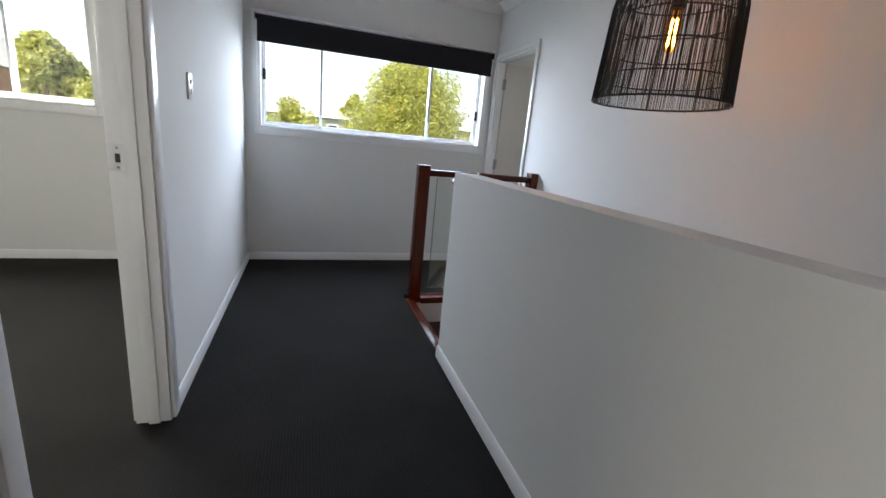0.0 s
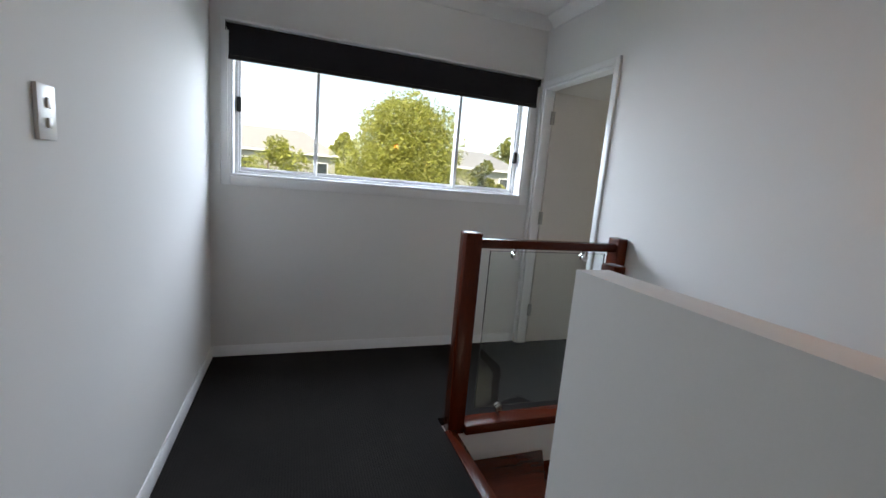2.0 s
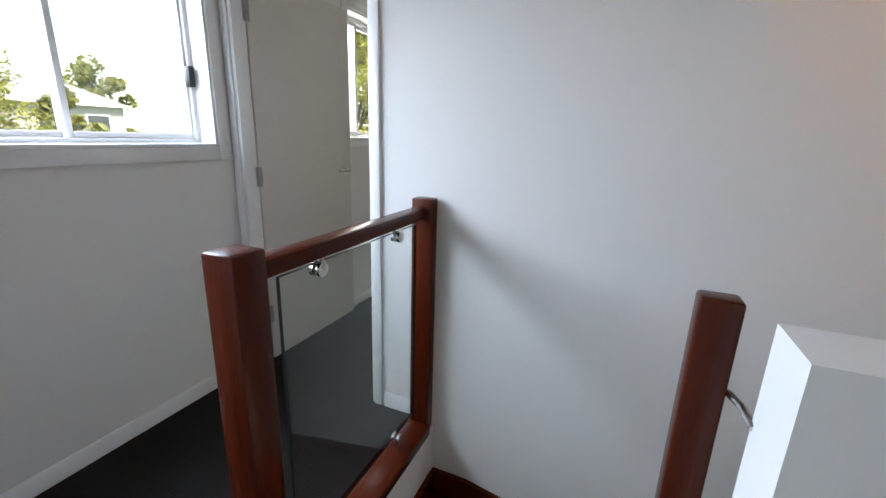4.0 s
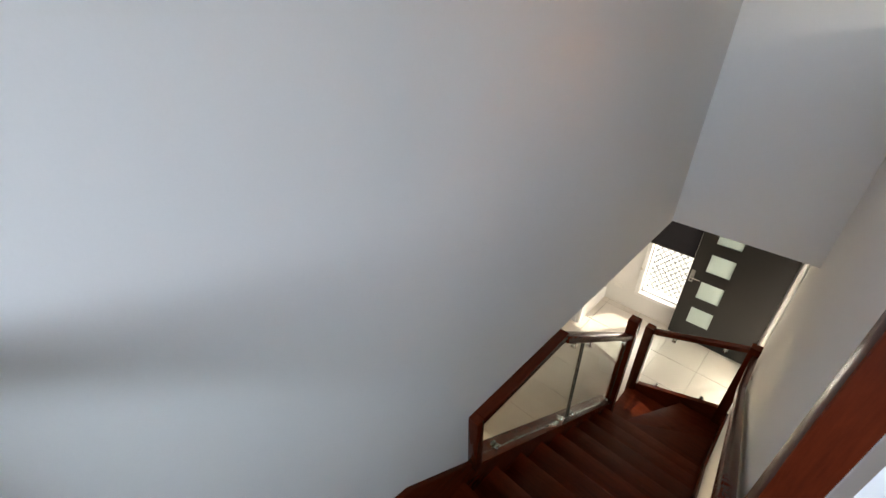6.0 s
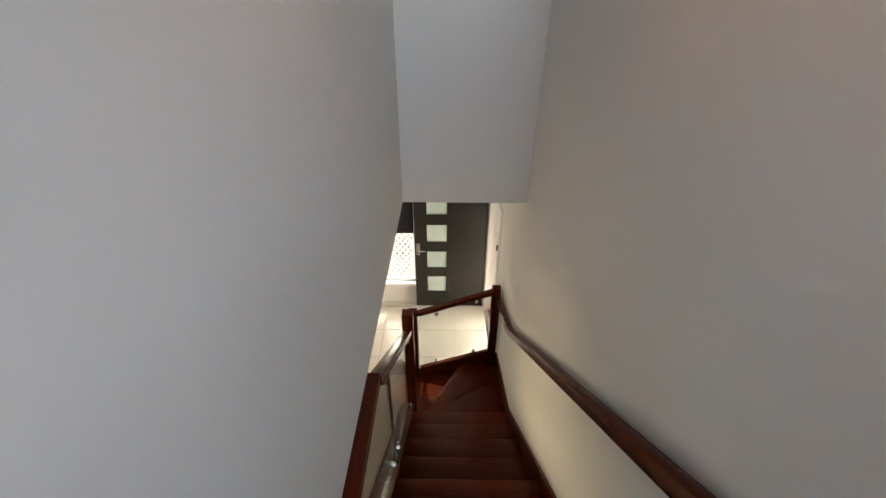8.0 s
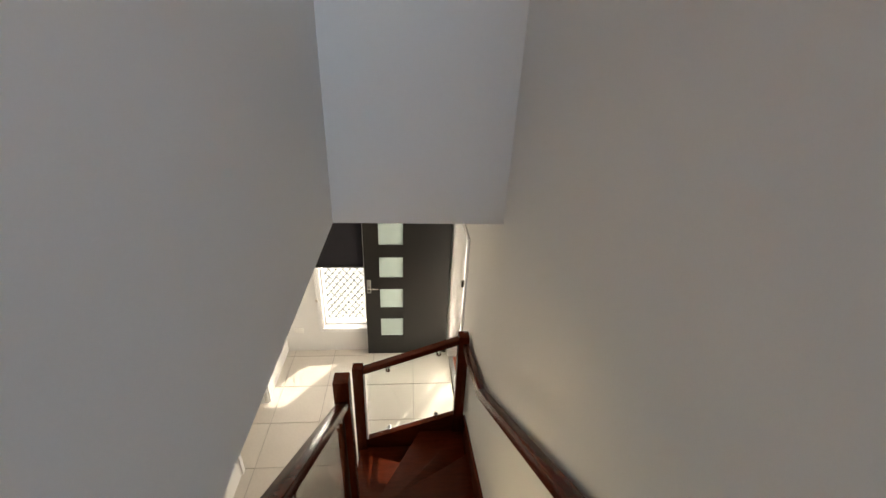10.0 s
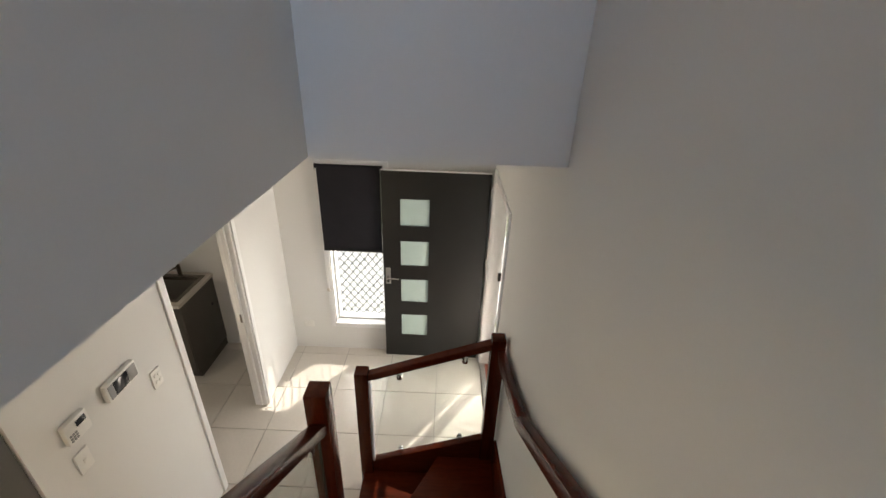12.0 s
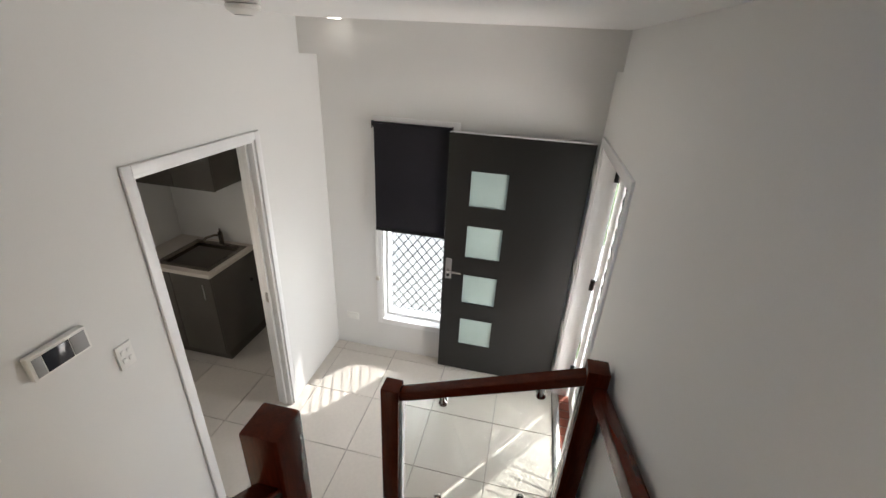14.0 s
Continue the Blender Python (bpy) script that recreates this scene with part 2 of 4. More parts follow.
def rod(bm, p, q, r, sides=8, r2=None):
    p, q = Vector(p), Vector(q)
    d = q - p
    m = Matrix.Translation((p + q) / 2) @ d.to_track_quat("Z", "Y").to_matrix().to_4x4()
    bmesh.ops.create_cone(bm, cap_ends=True, segments=sides, radius1=r, radius2=r if r2 is None else r2, depth=d.length, matrix=m)
    return bm


def lathe(bm, prof, cx, cy, sides=24):
    rings = []
    for r, z in prof:
        rings.append([bm.verts.new((cx + r * math.cos(2 * math.pi * i / sides), cy + r * math.sin(2 * math.pi * i / sides), z)) for i in range(sides)])
    for a, b in zip(rings, rings[1:]):
        for i in range(sides):
            bm.faces.new((a[i], a[(i + 1) % sides], b[(i + 1) % sides], b[i]))
    bm.faces.new(rings[0][::-1])
    bm.faces.new(rings[-1])
    bmesh.ops.recalc_face_normals(bm, faces=bm.faces[:])
    return bm


def tube(bm, pts, r, sides=6):
    for p, q in zip(pts, pts[1:]):
        rod(bm, p, q, r, sides)
    return bm


def smooth(ob, angle=40):
    ob.data.polygons.foreach_set("use_smooth", [True] * len(ob.data.polygons))
    ob.data.set_sharp_from_angle(angle=radians(angle))
    return ob


def origin(ob):
    at = Vector((0, 0, 0))
    while ob:
        at = at + ob.location
        ob = ob.parent
    return at


def part(name, bm, material, parent=None, label=""):
    """One mesh object under a thing or a part; the bmesh is in world metres."""
    if parent:
        bmesh.ops.translate(bm, vec=-origin(parent), verts=bm.verts[:])
    me = bpy.data.meshes.new(name)
    bm.to_mesh(me)
    bm.free()
    me.materials.append(material)
    ob = new(name, me)
    ob.parent = parent
    if label:
        ob["label"] = label
    return smooth(ob)


def thing(name, at, label, category, group=""):
    ob = new(name)
    ob.location = at
    return tagged(ob, label, category, group)


def structure(name, bm, material, label, category):
    return tagged(part(name, bm, material), label, category, kind="structure")


# ---- levels and planes ----
ZL = -3.044         # lower floor
ZC = -0.322         # lower ceiling
HC = 2.55           # upper ceiling
XW = 2.29           # long stair wall, hall face
XS = 1.378          # stair wall under the half wall
YF = -6.825         # entry front wall

# ---- upper structure ----
structure("wall_window_side", boxes(
    (-5.4, -4.5, 0, 0.2, -0.3, HC), (-4.5, -1.06, 0, 0.2, -0.3, 1.235), (-4.5, -1.06, 0, 0.2, 2.08, HC), (-1.06, 0.115, 0, 0.2, -0.3, HC),
    (0.115, 2.195, 0, 0.2, -0.3, 1.21), (0.115, 2.195, 0, 0.2, 2.085, HC), (2.195, 3.24, 0, 0.2, -0.3, HC),
    (3.24, 4.66, 0, 0.2, -0.3, 1.25), (3.24, 4.66, 0, 0.2, 2.085, HC), (4.66, 6.0, 0, 0.2, -0.3, HC)),
    WALL, "white painted plaster wall pierced by wide windows", "wall")
structure("wall_hall_bedroom", boxes((-0.12, 0, -2.36, 0, -0.22, HC), (-0.12, 0, -3.235, -2.36, 2.06, HC), (-0.12, 0, -6.6, -3.235, -0.22, HC)),
          WALL, "white painted hall wall with a bedroom doorway", "wall")
structure("wall_bedroom_far", boxes((-5.4, -5.28, -4.6, 0, -0.22, HC), (-5.28, -0.12, -4.6, -4.48, -0.22, HC)), WALL, "plain white bedroom walls", "wall")
structure("wall_stair_long", boxes(
    (XW, XW + 0.078, -0.042, 0, 0, HC), (XW, XW + 0.12, -0.81, -0.042, 2.06, HC), (XW, XW + 0.12, -2.30, -0.81, ZL, HC), (XW, XW + 0.12, -4.78, -2.30, ZC, HC)),
    WALL, "tall white stairwell wall with soft daylight shadows", "wall")
structure("wall_stair_end", boxes((XS, XW, -4.78, -4.66, ZC, HC)), WALL, "white end wall above the stairwell", "wall")
structure("half_wall", boxes((1.265, XS, -4.66, -2.008, ZL, 1.071)), WALL, "white plastered half wall beside the stairwell", "half wall")
structure("wall_hall_end", boxes((1.265, XS, -6.6, -4.66, ZC, HC), (-0.12, XS, -6.72, -6.6, -0.22, HC), (0.80, 1.265, -5.42, -5.30, 0, HC), (0, 0.80, -5.42, -5.30, 2.06, HC)), WALL, "white wall closing the hall round a doorway to a warmly lit room", "wall")
structure("wall_under_landing", boxes((1.30, XW, -1.125, -1.02, ZL, -0.034), (1.265, 1.312, -2.01, -1.02, ZL, -0.034)), WALL, "white plaster below the landing edge", "wall")
structure("wall_study", boxes((5.9, 6.0, -4.6, 0, -0.22, HC), (XW + 0.12, 5.9, -3.6, -3.48, -0.22, HC)), WALL, "plain white study walls", "wall")
structure("floor_upper", boxes((-5.28, 1.275, -4.48, 0, -0.12, 0), (-0.12, 1.275, -6.6, -4.48, -0.12, 0), (1.275, 5.9, -1.0, 0, -0.12, 0), (XW + 0.12, 5.9, -3.48, -1.0, -0.12, 0)),
          CARPET, "charcoal ribbed loop-pile carpet", "carpet")
structure("ceiling_upper", boxes((-5.4, 6.0, -6.72, 0.2, HC, HC + 0.12)), CEIL, "flat white plaster ceiling", "ceiling")


def cornice(name, pts, axis, lo, hi):
    structure(name, prism(bmesh.new(), pts, axis, lo, hi), CEIL, "white coved ceiling cornice", "cornice")


c = 0.075
cornice("cornice_window_side", [(0, HC), (0, HC - c), (-0.012, HC - c), (-0.03, HC - 0.05), (-0.05, HC - 0.03), (-c, HC - 0.012), (-c, HC)], "x", 0, XW)
cornice("cornice_stair", [(XW, HC), (XW, HC - c), (XW - 0.012, HC - c), (XW - 0.03, HC - 0.05), (XW - 0.05, HC - 0.03), (XW - c, HC - 0.012), (XW - c, HC)], "y", -4.66, -c)
cornice("cornice_hall", [(0, HC), (0, HC - c), (0.012, HC - c), (0.03, HC - 0.05), (0.05, HC - 0.03), (c, HC - 0.012), (c, HC)], "y", -6.6, -c)


def skirting(name, axis, lo, hi, face, sign, z=0.0, h=0.072):
    """A white skirting board along a wall whose face is at face, standing out by sign."""
    pts = [(face, z), (face, z + h), (face + sign * 0.006, z + h), (face + sign * 0.013, z + h - 0.012), (face + sign * 0.013, z)]
    structure(name, prism(bmesh.new(), pts, axis, lo, hi), TRIM, "white painted skirting board", "skirting")


skirting("baseboard_window_side", "x", 0.013, 2.235, 0, -1)
skirting("baseboard_hall", "y", -2.295, -0.013, 0, 1)
skirting("baseboard_hall_south", "y", -6.6, -3.30, 0, 1)
skirting("baseboard_half_wall", "y", -4.66, -2.01, 1.265, -1)
skirting("baseboard_landing", "y", -1.02, -0.865, XW, -1)
skirting("baseboard_bedroom", "x", -5.28, -0.12, 0, -1)
skirting("baseboard_study", "x", 2.5, 5.9, 0, -1)


def architrave(name, face, sign, y0, y1, head, z0, w=0.058, depth=0.016):
    """Architrave round a doorway in a wall square to x: two legs and a head as one frame."""
    a, b = sorted((face, face + sign * depth))
    bm = boxes((a, b, y0 - w, y0, z0, head + w), (a, b, y1, y1 + w, z0, head + w), (a, b, y0, y1, head, head + w), bevel=0.004)
    return structure(name, bm, TRIM, "white painted door architrave", "architrave")


def jamb(name, x0, x1, y0, y1, head, z0, stop=None):
    t = 0.018
    rows = [(x0, x1, y0, y0 + t, z0, head), (x0, x1, y1 - t, y1, z0, head), (x0, x1, y0 + t, y1 - t, head - t, head)]
    if stop:
        s0, s1 = stop
        rows += [(s0, s1, y0 + t, y0 + t + 0.012, z0, head - t), (s0, s1, y1 - t - 0.012, y1 - t, z0, head - t)]
    return structure(name, boxes(*rows, bevel=0.002), TRIM, "white painted door jamb", "door jamb")


architrave("architrave_bedroom", 0.0, 1, -3.235, -2.36, 2.06, 0)
architrave("architrave_bedroom_inner", -0.12, -1, -3.235, -2.36, 2.06, 0)
jamb("jamb_bedroom", -0.122, 0.002, -3.235, -2.36, 2.06, 0, (-0.075, -0.035))
structure("architrave_hall_end", boxes((0.785, 0.843, -5.30, -5.284, 0, 2.118), (0.0, 0.785, -5.30, -5.284, 2.06, 2.118), (0.782, 0.80, -5.422, -5.298, 0, 2.06), bevel=0.003), TRIM, "white painted door architrave", "architrave")
architrave("architrave_study", XW, -1, -0.81, -0.042, 2.06, 0, 0.040)
jamb("jamb_study", XW - 0.002, XW + 0.078, -0.81, -0.042, 2.06, 0)


def lever(parent, at, out, side, label="satin steel lever handle"):
    """Round rose and lever; out is the axis it stands on, side the way the lever points."""
    at, out, side = Vector(at), Vector(out), Vector(side)
    h = part("handle", rod(bmesh.new(), at, at + out * 0.008, 0.026, 20), CHROME, parent, label)
    bm = rod(bmesh.new(), at + out * 0.008, at + out * 0.05, 0.009, 10)
    rod(bm, at + out * 0.046, at + out * 0.046 + side * 0.115, 0.009, 10)
    part("lever", bm, CHROME, h)


# study door, open flat against the window wall
d = thing("door_study", (XW + 0.088, -0.06, 0), "open flush door in pale paint standing against the window wall", "door")
part("leaf", boxes((XW + 0.085, XW + 0.872, -0.066, -0.032, 0.012, 2.035), bevel=0.002), shader("warm_white_door_paint", (0.62, 0.585, 0.545), 0.45, vary=0.02, bump=0.03), d)
lever(d, (XW + 0.805, -0.066, 1.055), (0, -1, 0), (-1, 0, 0))
for z in (0.29, 1.06, 1.84):
    bm = rod(bmesh.new(), (XW + 0.0815, -0.069, z - 0.05), (XW + 0.0815, -0.069, z + 0.05), 0.007, 10)
    box(bm, XW + 0.064, XW + 0.080, -0.0635, -0.0605, z - 0.05, z + 0.05)
    box(bm, XW + 0.083, XW + 0.099, -0.0685, -0.0662, z - 0.05, z + 0.05)
    part("hinge", bm, SATIN, d, "steel butt hinge")

# strike plate on the hall side jamb of the bedroom doorway
sp = thing("strike_plate", (-0.10, -2.379, 1.06), "small steel strike plate on a white door jamb", "strike plate")
part("plate", boxes((-0.128, -0.074, -2.3815, -2.377, 1.015, 1.105), bevel=0.001), ALU, sp)
for z in (1.027, 1.093):
    part("screw", boxes((-0.102, -0.094, -2.3825, -2.3812, z - 0.004, z + 0.004)), GREYPLASTIC, sp)
part("latch_hole", boxes((-0.105, -0.090, -2.3825, -2.3805, 1.044, 1.074)), BLACKMETAL, sp)


# ---- windows with blinds ----
def sliding_window(name, x0, x1, z0, z1, mullions, trim, bottom_trim, inner=True):
    """An aluminium sliding window in the wall square to y, with its painted reveal, trim and panes."""
    w = tagged(new(name), "white aluminium sliding window with clear panes", "window", kind="structure")
    w.location = ((x0 + x1) / 2, 0, z0)
    t = trim
    part("window_trim", boxes((x0 - t, x0, -0.016, 0, z0 - bottom_trim, z1 + t), (x1, x1 + t, -0.016, 0, z0 - bottom_trim, z1 + t), (x0, x1, -0.016, 0, z1, z1 + t), (x0, x1, -0.016, 0, z0 - bottom_trim, z0), bevel=0.003), TRIM, w)
    part("window_reveal", boxes((x0, x0 + 0.014, -0.01, 0.11, z0, z1), (x1 - 0.014, x1, -0.01, 0.11, z0, z1), (x0 + 0.014, x1 - 0.014, -0.01, 0.11, z1 - 0.014, z1), (x0 + 0.014, x1 - 0.014, -0.022, 0.11, z0, z0 + 0.016), bevel=0.002), TRIM, w)
    f = 0.034
    part("window_frame", boxes((x0, x0 + f, 0.09, 0.17, z0, z1), (x1 - f, x1, 0.09, 0.17, z0, z1), (x0 + f, x1 - f, 0.09, 0.17, z1 - f, z1), (x0 + f, x1 - f, 0.09, 0.17, z0, z0 + f), bevel=0.003), ALU, w)
    edges = [x0 + f, *mullions, x1 - f]
    for i, (a, b) in enumerate(zip(edges, edges[1:])):
        yy = 0.105 if i % 2 == 0 else 0.135
        s = 0.024
        sash = part("sash", boxes((a - 0.012, a + s - 0.012, yy, yy + 0.024, z0 + f, z1 - f), (b - s + 0.012, b + 0.012, yy, yy + 0.024, z0 + f, z1 - f), (a + s - 0.012, b - s + 0.012, yy, yy + 0.024, z1 - f - s, z1 - f), (a + s - 0.012, b - s + 0.012, yy, yy + 0.024, z0 + f, z0 + f + s), bevel=0.002), ALU, w)
        p = part("pane", boxes((a + s - 0.012, b - s + 0.012, yy + 0.010, yy + 0.014, z0 + f + s, z1 - f - s)), PANE, sash)
        p.visible_shadow = False
    return w


def roller_blind(name, x0, x1, y, z_top, z_low, side=-1, label="charcoal roller blind rolled almost fully up", chain=None):
    """side: the way along y that faces the room."""
    b = thing(name, ((x0 + x1) / 2, y, z_top), label, "blind")
    part("roller", rod(bmesh.new(), (x0, y, z_top - 0.026), (x1, y, z_top - 0.026), 0.021, 16), BLIND, b)
    part("fabric", boxes((x0 + 0.012, x1 - 0.012, y + side * 0.0205 - 0.001, y + side * 0.0205 + 0.001, z_low + 0.02, z_top - 0.026)), BLIND, b)
    part("bottom_rail", boxes((x0 + 0.01, x1 - 0.01, y + side * 0.0205 - 0.006, y + side * 0.0205 + 0.006, z_low, z_low + 0.026), bevel=0.003), BLACKMETAL, b)
    for x in (x0 - 0.006, x1 + 0.002):
        part("bracket", boxes((x, x + 0.004, y - 0.024, y + 0.024, z_top - 0.05, z_top), bevel=0.001), BLACKMETAL, b)
    if chain:
        cx, cz = chain
        bm = bmesh.new()
        for k in (-1, 1):
            rod(bm, (cx + k * 0.012, y + side * 0.012, z_top - 0.03), (cx + k * 0.006, y + side * 0.012, cz), 0.0022, 6)
        part("chain", bm, PLASTIC, b, "white bead chain")
    return b


w1 = sliding_window("window_1", 0.115, 2.195, 1.21, 2.085, (0.63, 1.665), 0.055, 0.058)
for x, z in ((0.153, 1.66), (2.157, 1.52)):
    part("sash_lock", boxes((x - 0.014, x + 0.014, 0.066, 0.104, z - 0.045, z + 0.045), bevel=0.006), BLACKMETAL, w1, "black sash lock")
roller_blind("roller_blind", 0.10, 2.225, -0.045, 2.106, 1.893, chain=(0.112, 1.30))
structure("window_head_cap", boxes((0.09, 2.235, -0.075, -0.017, 2.109, 2.120), bevel=0.002), TRIM, "slim white pelmet strip over the blind", "pelmet")
# The unseen west end is widened to let more light towards the stairs.
sliding_window("window_2", -4.5, -1.06, 1.235, 2.08, (-3.7, -1.62), 0.055, 0.066)
roller_blind("roller_blind", -4.52, -1.05, -0.045, 2.11, 1.985)
sliding_window("window_3", 3.24, 4.66, 1.25, 2.085, (3.50, 4.2), 0.05, 0.05)


def wall_plate(name, face, sign, y, z, w, h, label, buttons):
    """A switch plate on a wall square to x."""
    s = thing(name, (face, y, z), label, "switch")
    a, b = sorted((face, face + sign * 0.009))
    part("plate", boxes((a, b, y - w / 2, y + w / 2, z - h / 2, z + h / 2), bevel=0.003), PLASTIC, s)
    for dy, dz in buttons:
        a, b = sorted((face + sign * 0.009, face + sign * 0.014))
        part("rocker", boxes((a, b, y + dy - 0.008, y + dy + 0.008, z + dz - 0.011, z + dz + 0.011), bevel=0.002), PLASTIC, s)
    return s


wall_plate("light_switch", 0.0, 1, -1.817, 1.358, 0.072, 0.116, "white two-gang light switch on a white wall", ((0, 0.02), (0, -0.022)))

# ---- pendant lamp over the stairwell ----
PX, PY, PZ = 1.82, -2.72, 1.44
lamp = thing("pendant_lamp", (PX, PY, HC), "black woven rattan pendant lamp with a glowing amber bulb", "pendant lamp")


def shade_radius(u):
    """Radius at height fraction u of the dome."""
    return 0.247 - 0.035 * u if u < 0.62 else max(0.045, (0.247 - 0.035 * 0.62) * math.sqrt(max(0.0, 1 - ((u - 0.62) / 0.40) ** 2)))


SH = 0.52
bm = bmesh.new()
rng = random.Random(5)
for i in range(280):
    a = 2 * math.pi * i / 280 + rng.uniform(-0.006, 0.006)
    lean, u0 = rng.uniform(-0.05, 0.05), rng.uniform(-0.012, 0.004)
    us = (u0, 0.3, 0.62, 0.75, 0.87, 0.95, 1.0)
    r = rng.uniform(0.0010, 0.0018)
    pts = [(PX + shade_radius(u) * math.cos(a + lean * u), PY + shade_radius(u) * math.sin(a + lean * u), PZ + SH * u) for u in us]
    for p, q in zip(pts, pts[1:]):
        rod(bm, p, q, r, 3)
part("shade", bm, RATTAN, lamp, "fine upright black rattan strands")
for u, r in ((0.0, 0.0042), (0.16, 0.003), (0.36, 0.003), (0.55, 0.003), (0.72, 0.003), (0.86, 0.003)):
    rr = shade_radius(u) - 0.003
    part("hoop", tube(bmesh.new(), [(PX + rr * math.cos(k * math.pi / 24), PY + rr * math.sin(k * math.pi / 24), PZ + SH * u) for k in range(49)], r, 5), RATTAN, lamp)
for k in range(8):
    a = k * math.pi / 4 + 0.2
    part("rib", tube(bmesh.new(), [(PX + (shade_radius(u) - 0.004) * math.cos(a), PY + (shade_radius(u) - 0.004) * math.sin(a), PZ + SH * u) for u in (0, 0.3, 0.62, 0.75, 0.87, 0.97)], 0.0028, 5), RATTAN, lamp)
part("cord", rod(bmesh.new(), (PX, PY, PZ + SH - 0.05), (PX, PY, HC - 0.02), 0.004, 8), BLACKMETAL, lamp)
part("ceiling_rose", lathe(bmesh.new(), [(0.05, HC - 0.025), (0.055, HC - 0.01), (0.055, HC - 0.001)], PX, PY), BLACKMETAL, lamp)
part("lamp_socket", lathe(bmesh.new(), [(0.02, PZ + 0.335), (0.023, PZ + 0.345), (0.023, PZ + 0.43), (0.012, PZ + 0.48)], PX, PY, 16), BLACKMETAL, lamp)
bulb = part("bulb", lathe(bmesh.new(), [(0.006, PZ + 0.185), (0.022, PZ + 0.192), (0.028, PZ + 0.215), (0.028, PZ + 0.29), (0.016, PZ + 0.335)], PX, PY, 20), AMBER, lamp, "amber glass tube bulb")
bulb.visible_shadow = False
bm = bmesh.new()
for k in range(6):
    a = k * math.pi / 3
    rod(bm, (PX + 0.012 * math.cos(a), PY + 0.012 * math.sin(a), PZ + 0.205), (PX + 0.009 * math.cos(a + 0.5), PY + 0.009 * math.sin(a + 0.5), PZ + 0.30), 0.0022, 5)
fil = part("filament", bm, BULB, bulb, "glowing orange filament")
fil.visible_shadow = False

# ---- landing guard and newels ----
N = 0.044


def newel(parent, cx, cy, z0, z1, half=N, half_x=None):
    """A square hardwood post with a flat top and eased edges."""
    hx = half_x or half
    bm = boxes((cx - hx, cx + hx, cy - half, cy + half, z0, z1), bevel=0.006)
    part("newel_post", bm, WOOD, parent)


def clip(parent, at, axis, up, label="polished steel pane clamp"):
    """A round steel clamp that grips a pane; axis across the pane, up towards the rail or string."""
    at, axis, up = Vector(at), Vector(axis), Vector(up)
    bm = rod(bmesh.new(), at - axis * 0.017, at - axis * 0.006, 0.020, 14)
    rod(bm, at + axis * 0.006, at + axis * 0.017, 0.020, 14)
    rod(bm, at - axis * 0.012, at - axis * 0.012 + up * 0.045, 0.008, 8)
    rod(bm, at + axis * 0.012, at + axis * 0.012 + up * 0.045, 0.008, 8)
    part("pane_clamp", bm, CHROME, parent, label)


g = thing("landing_balustrade", (1.8, -1.075, 0), "red-stained hardwood landing guard with a clear pane", "balustrade")
newel(g, 1.342, -1.075, -0.03, 1.05)
newel(g, 2.256, -1.075, -0.03, 1.05, half_x=0.032)
part("handrail", boxes((1.387, 2.224, -1.105, -1.045, 0.972, 1.018), bevel=0.008), WOOD_Y, g)
part("base_rail", boxes((1.387, 2.224, -1.14, -1.03, -0.030, 0.022), bevel=0.006), WOOD_Y, g)
p = part("pane", boxes((1.455, 2.172, -1.080, -1.070, 0.085, 0.955)), BALGLASS, g, "clear toughened pane")
for r in ((1.4535, 1.455, -1.080, -1.070, 0.085, 0.955), (2.172, 2.1735, -1.080, -1.070, 0.085, 0.955), (1.455, 2.172, -1.080, -1.070, 0.955, 0.9565)):
    part("pane_edge", boxes(r), EDGE, p)
for x in (1.60, 2.03):
    clip(g, (x, -1.075, 0.935), (0, 1, 0), (0, 0, 1))
    clip(g, (x, -1.075, 0.075), (0, 1, 0), (0, 0, -1))
structure("landing_nosing", boxes((1.272, 1.335, -2.008, -1.125, -0.030, 0.008), bevel=0.007), WOOD_R, "red hardwood nosing along the carpet edge", "nosing")

# ---- staircase ----
RISE, GO, Y0 = 0.19025, 0.26, -1.965
st = thing("staircase", (1.83, -3.2, ZL), "dark red-stained hardwood staircase with winder treads", "staircase")
XL, XR = XW - 0.022, XS + 0.020


def tread(pts, z):
    part("tread", prism(bmesh.new(), pts, "z", z - 0.032, z, 0.007), WOOD_Y, st)


def riser(p, q, z0, z1, t=0.016):
    p, q = Vector(p), Vector(q)
    n = (q - p).normalized()
    n = Vector((-n.y, n.x)) * t
    part("riser", prism(bmesh.new(), [tuple(p), tuple(q), tuple(q + n), tuple(p + n)], "z", z0, z1), WOOD_Y, st)


# top winders round the upper newel
P = (1.42, -1.95)
A, B, C = (1.893, -1.127), (XL, -1.127), (XL, -1.46)
riser((1.325, -1.127), (1.325, -1.98), -RISE, -0.03)
tread([(1.315, -1.98), (1.315, -1.127), A, (P[0] + 0.02, P[1])], -RISE)
riser((P[0] + 0.01, P[1]), (A[0] - 0.02, A[1]), -2 * RISE, -RISE - 0.032)
tread([P, (A[0] - 0.04, A[1]), B, C], -2 * RISE)
riser(P, (C[0], C[1] + 0.02), -3 * RISE, -2 * RISE - 0.032)
tread([(P[0], P[1] + 0.01), (C[0], C[1] + 0.04), (XL, Y0 - 0.02), (XR, Y0 - 0.02)], -3 * RISE)
for k in range(4, 13):
    ya, yb = Y0 - GO * (k - 4), Y0 - GO * (k - 3)
    riser((XR, ya), (XL, ya), -k * RISE, -(k - 1) * RISE - 0.032)
    tread([(XR, ya + 0.01), (XL, ya + 0.01), (XL, yb - 0.022), (XR, yb - 0.022)], -k * RISE)
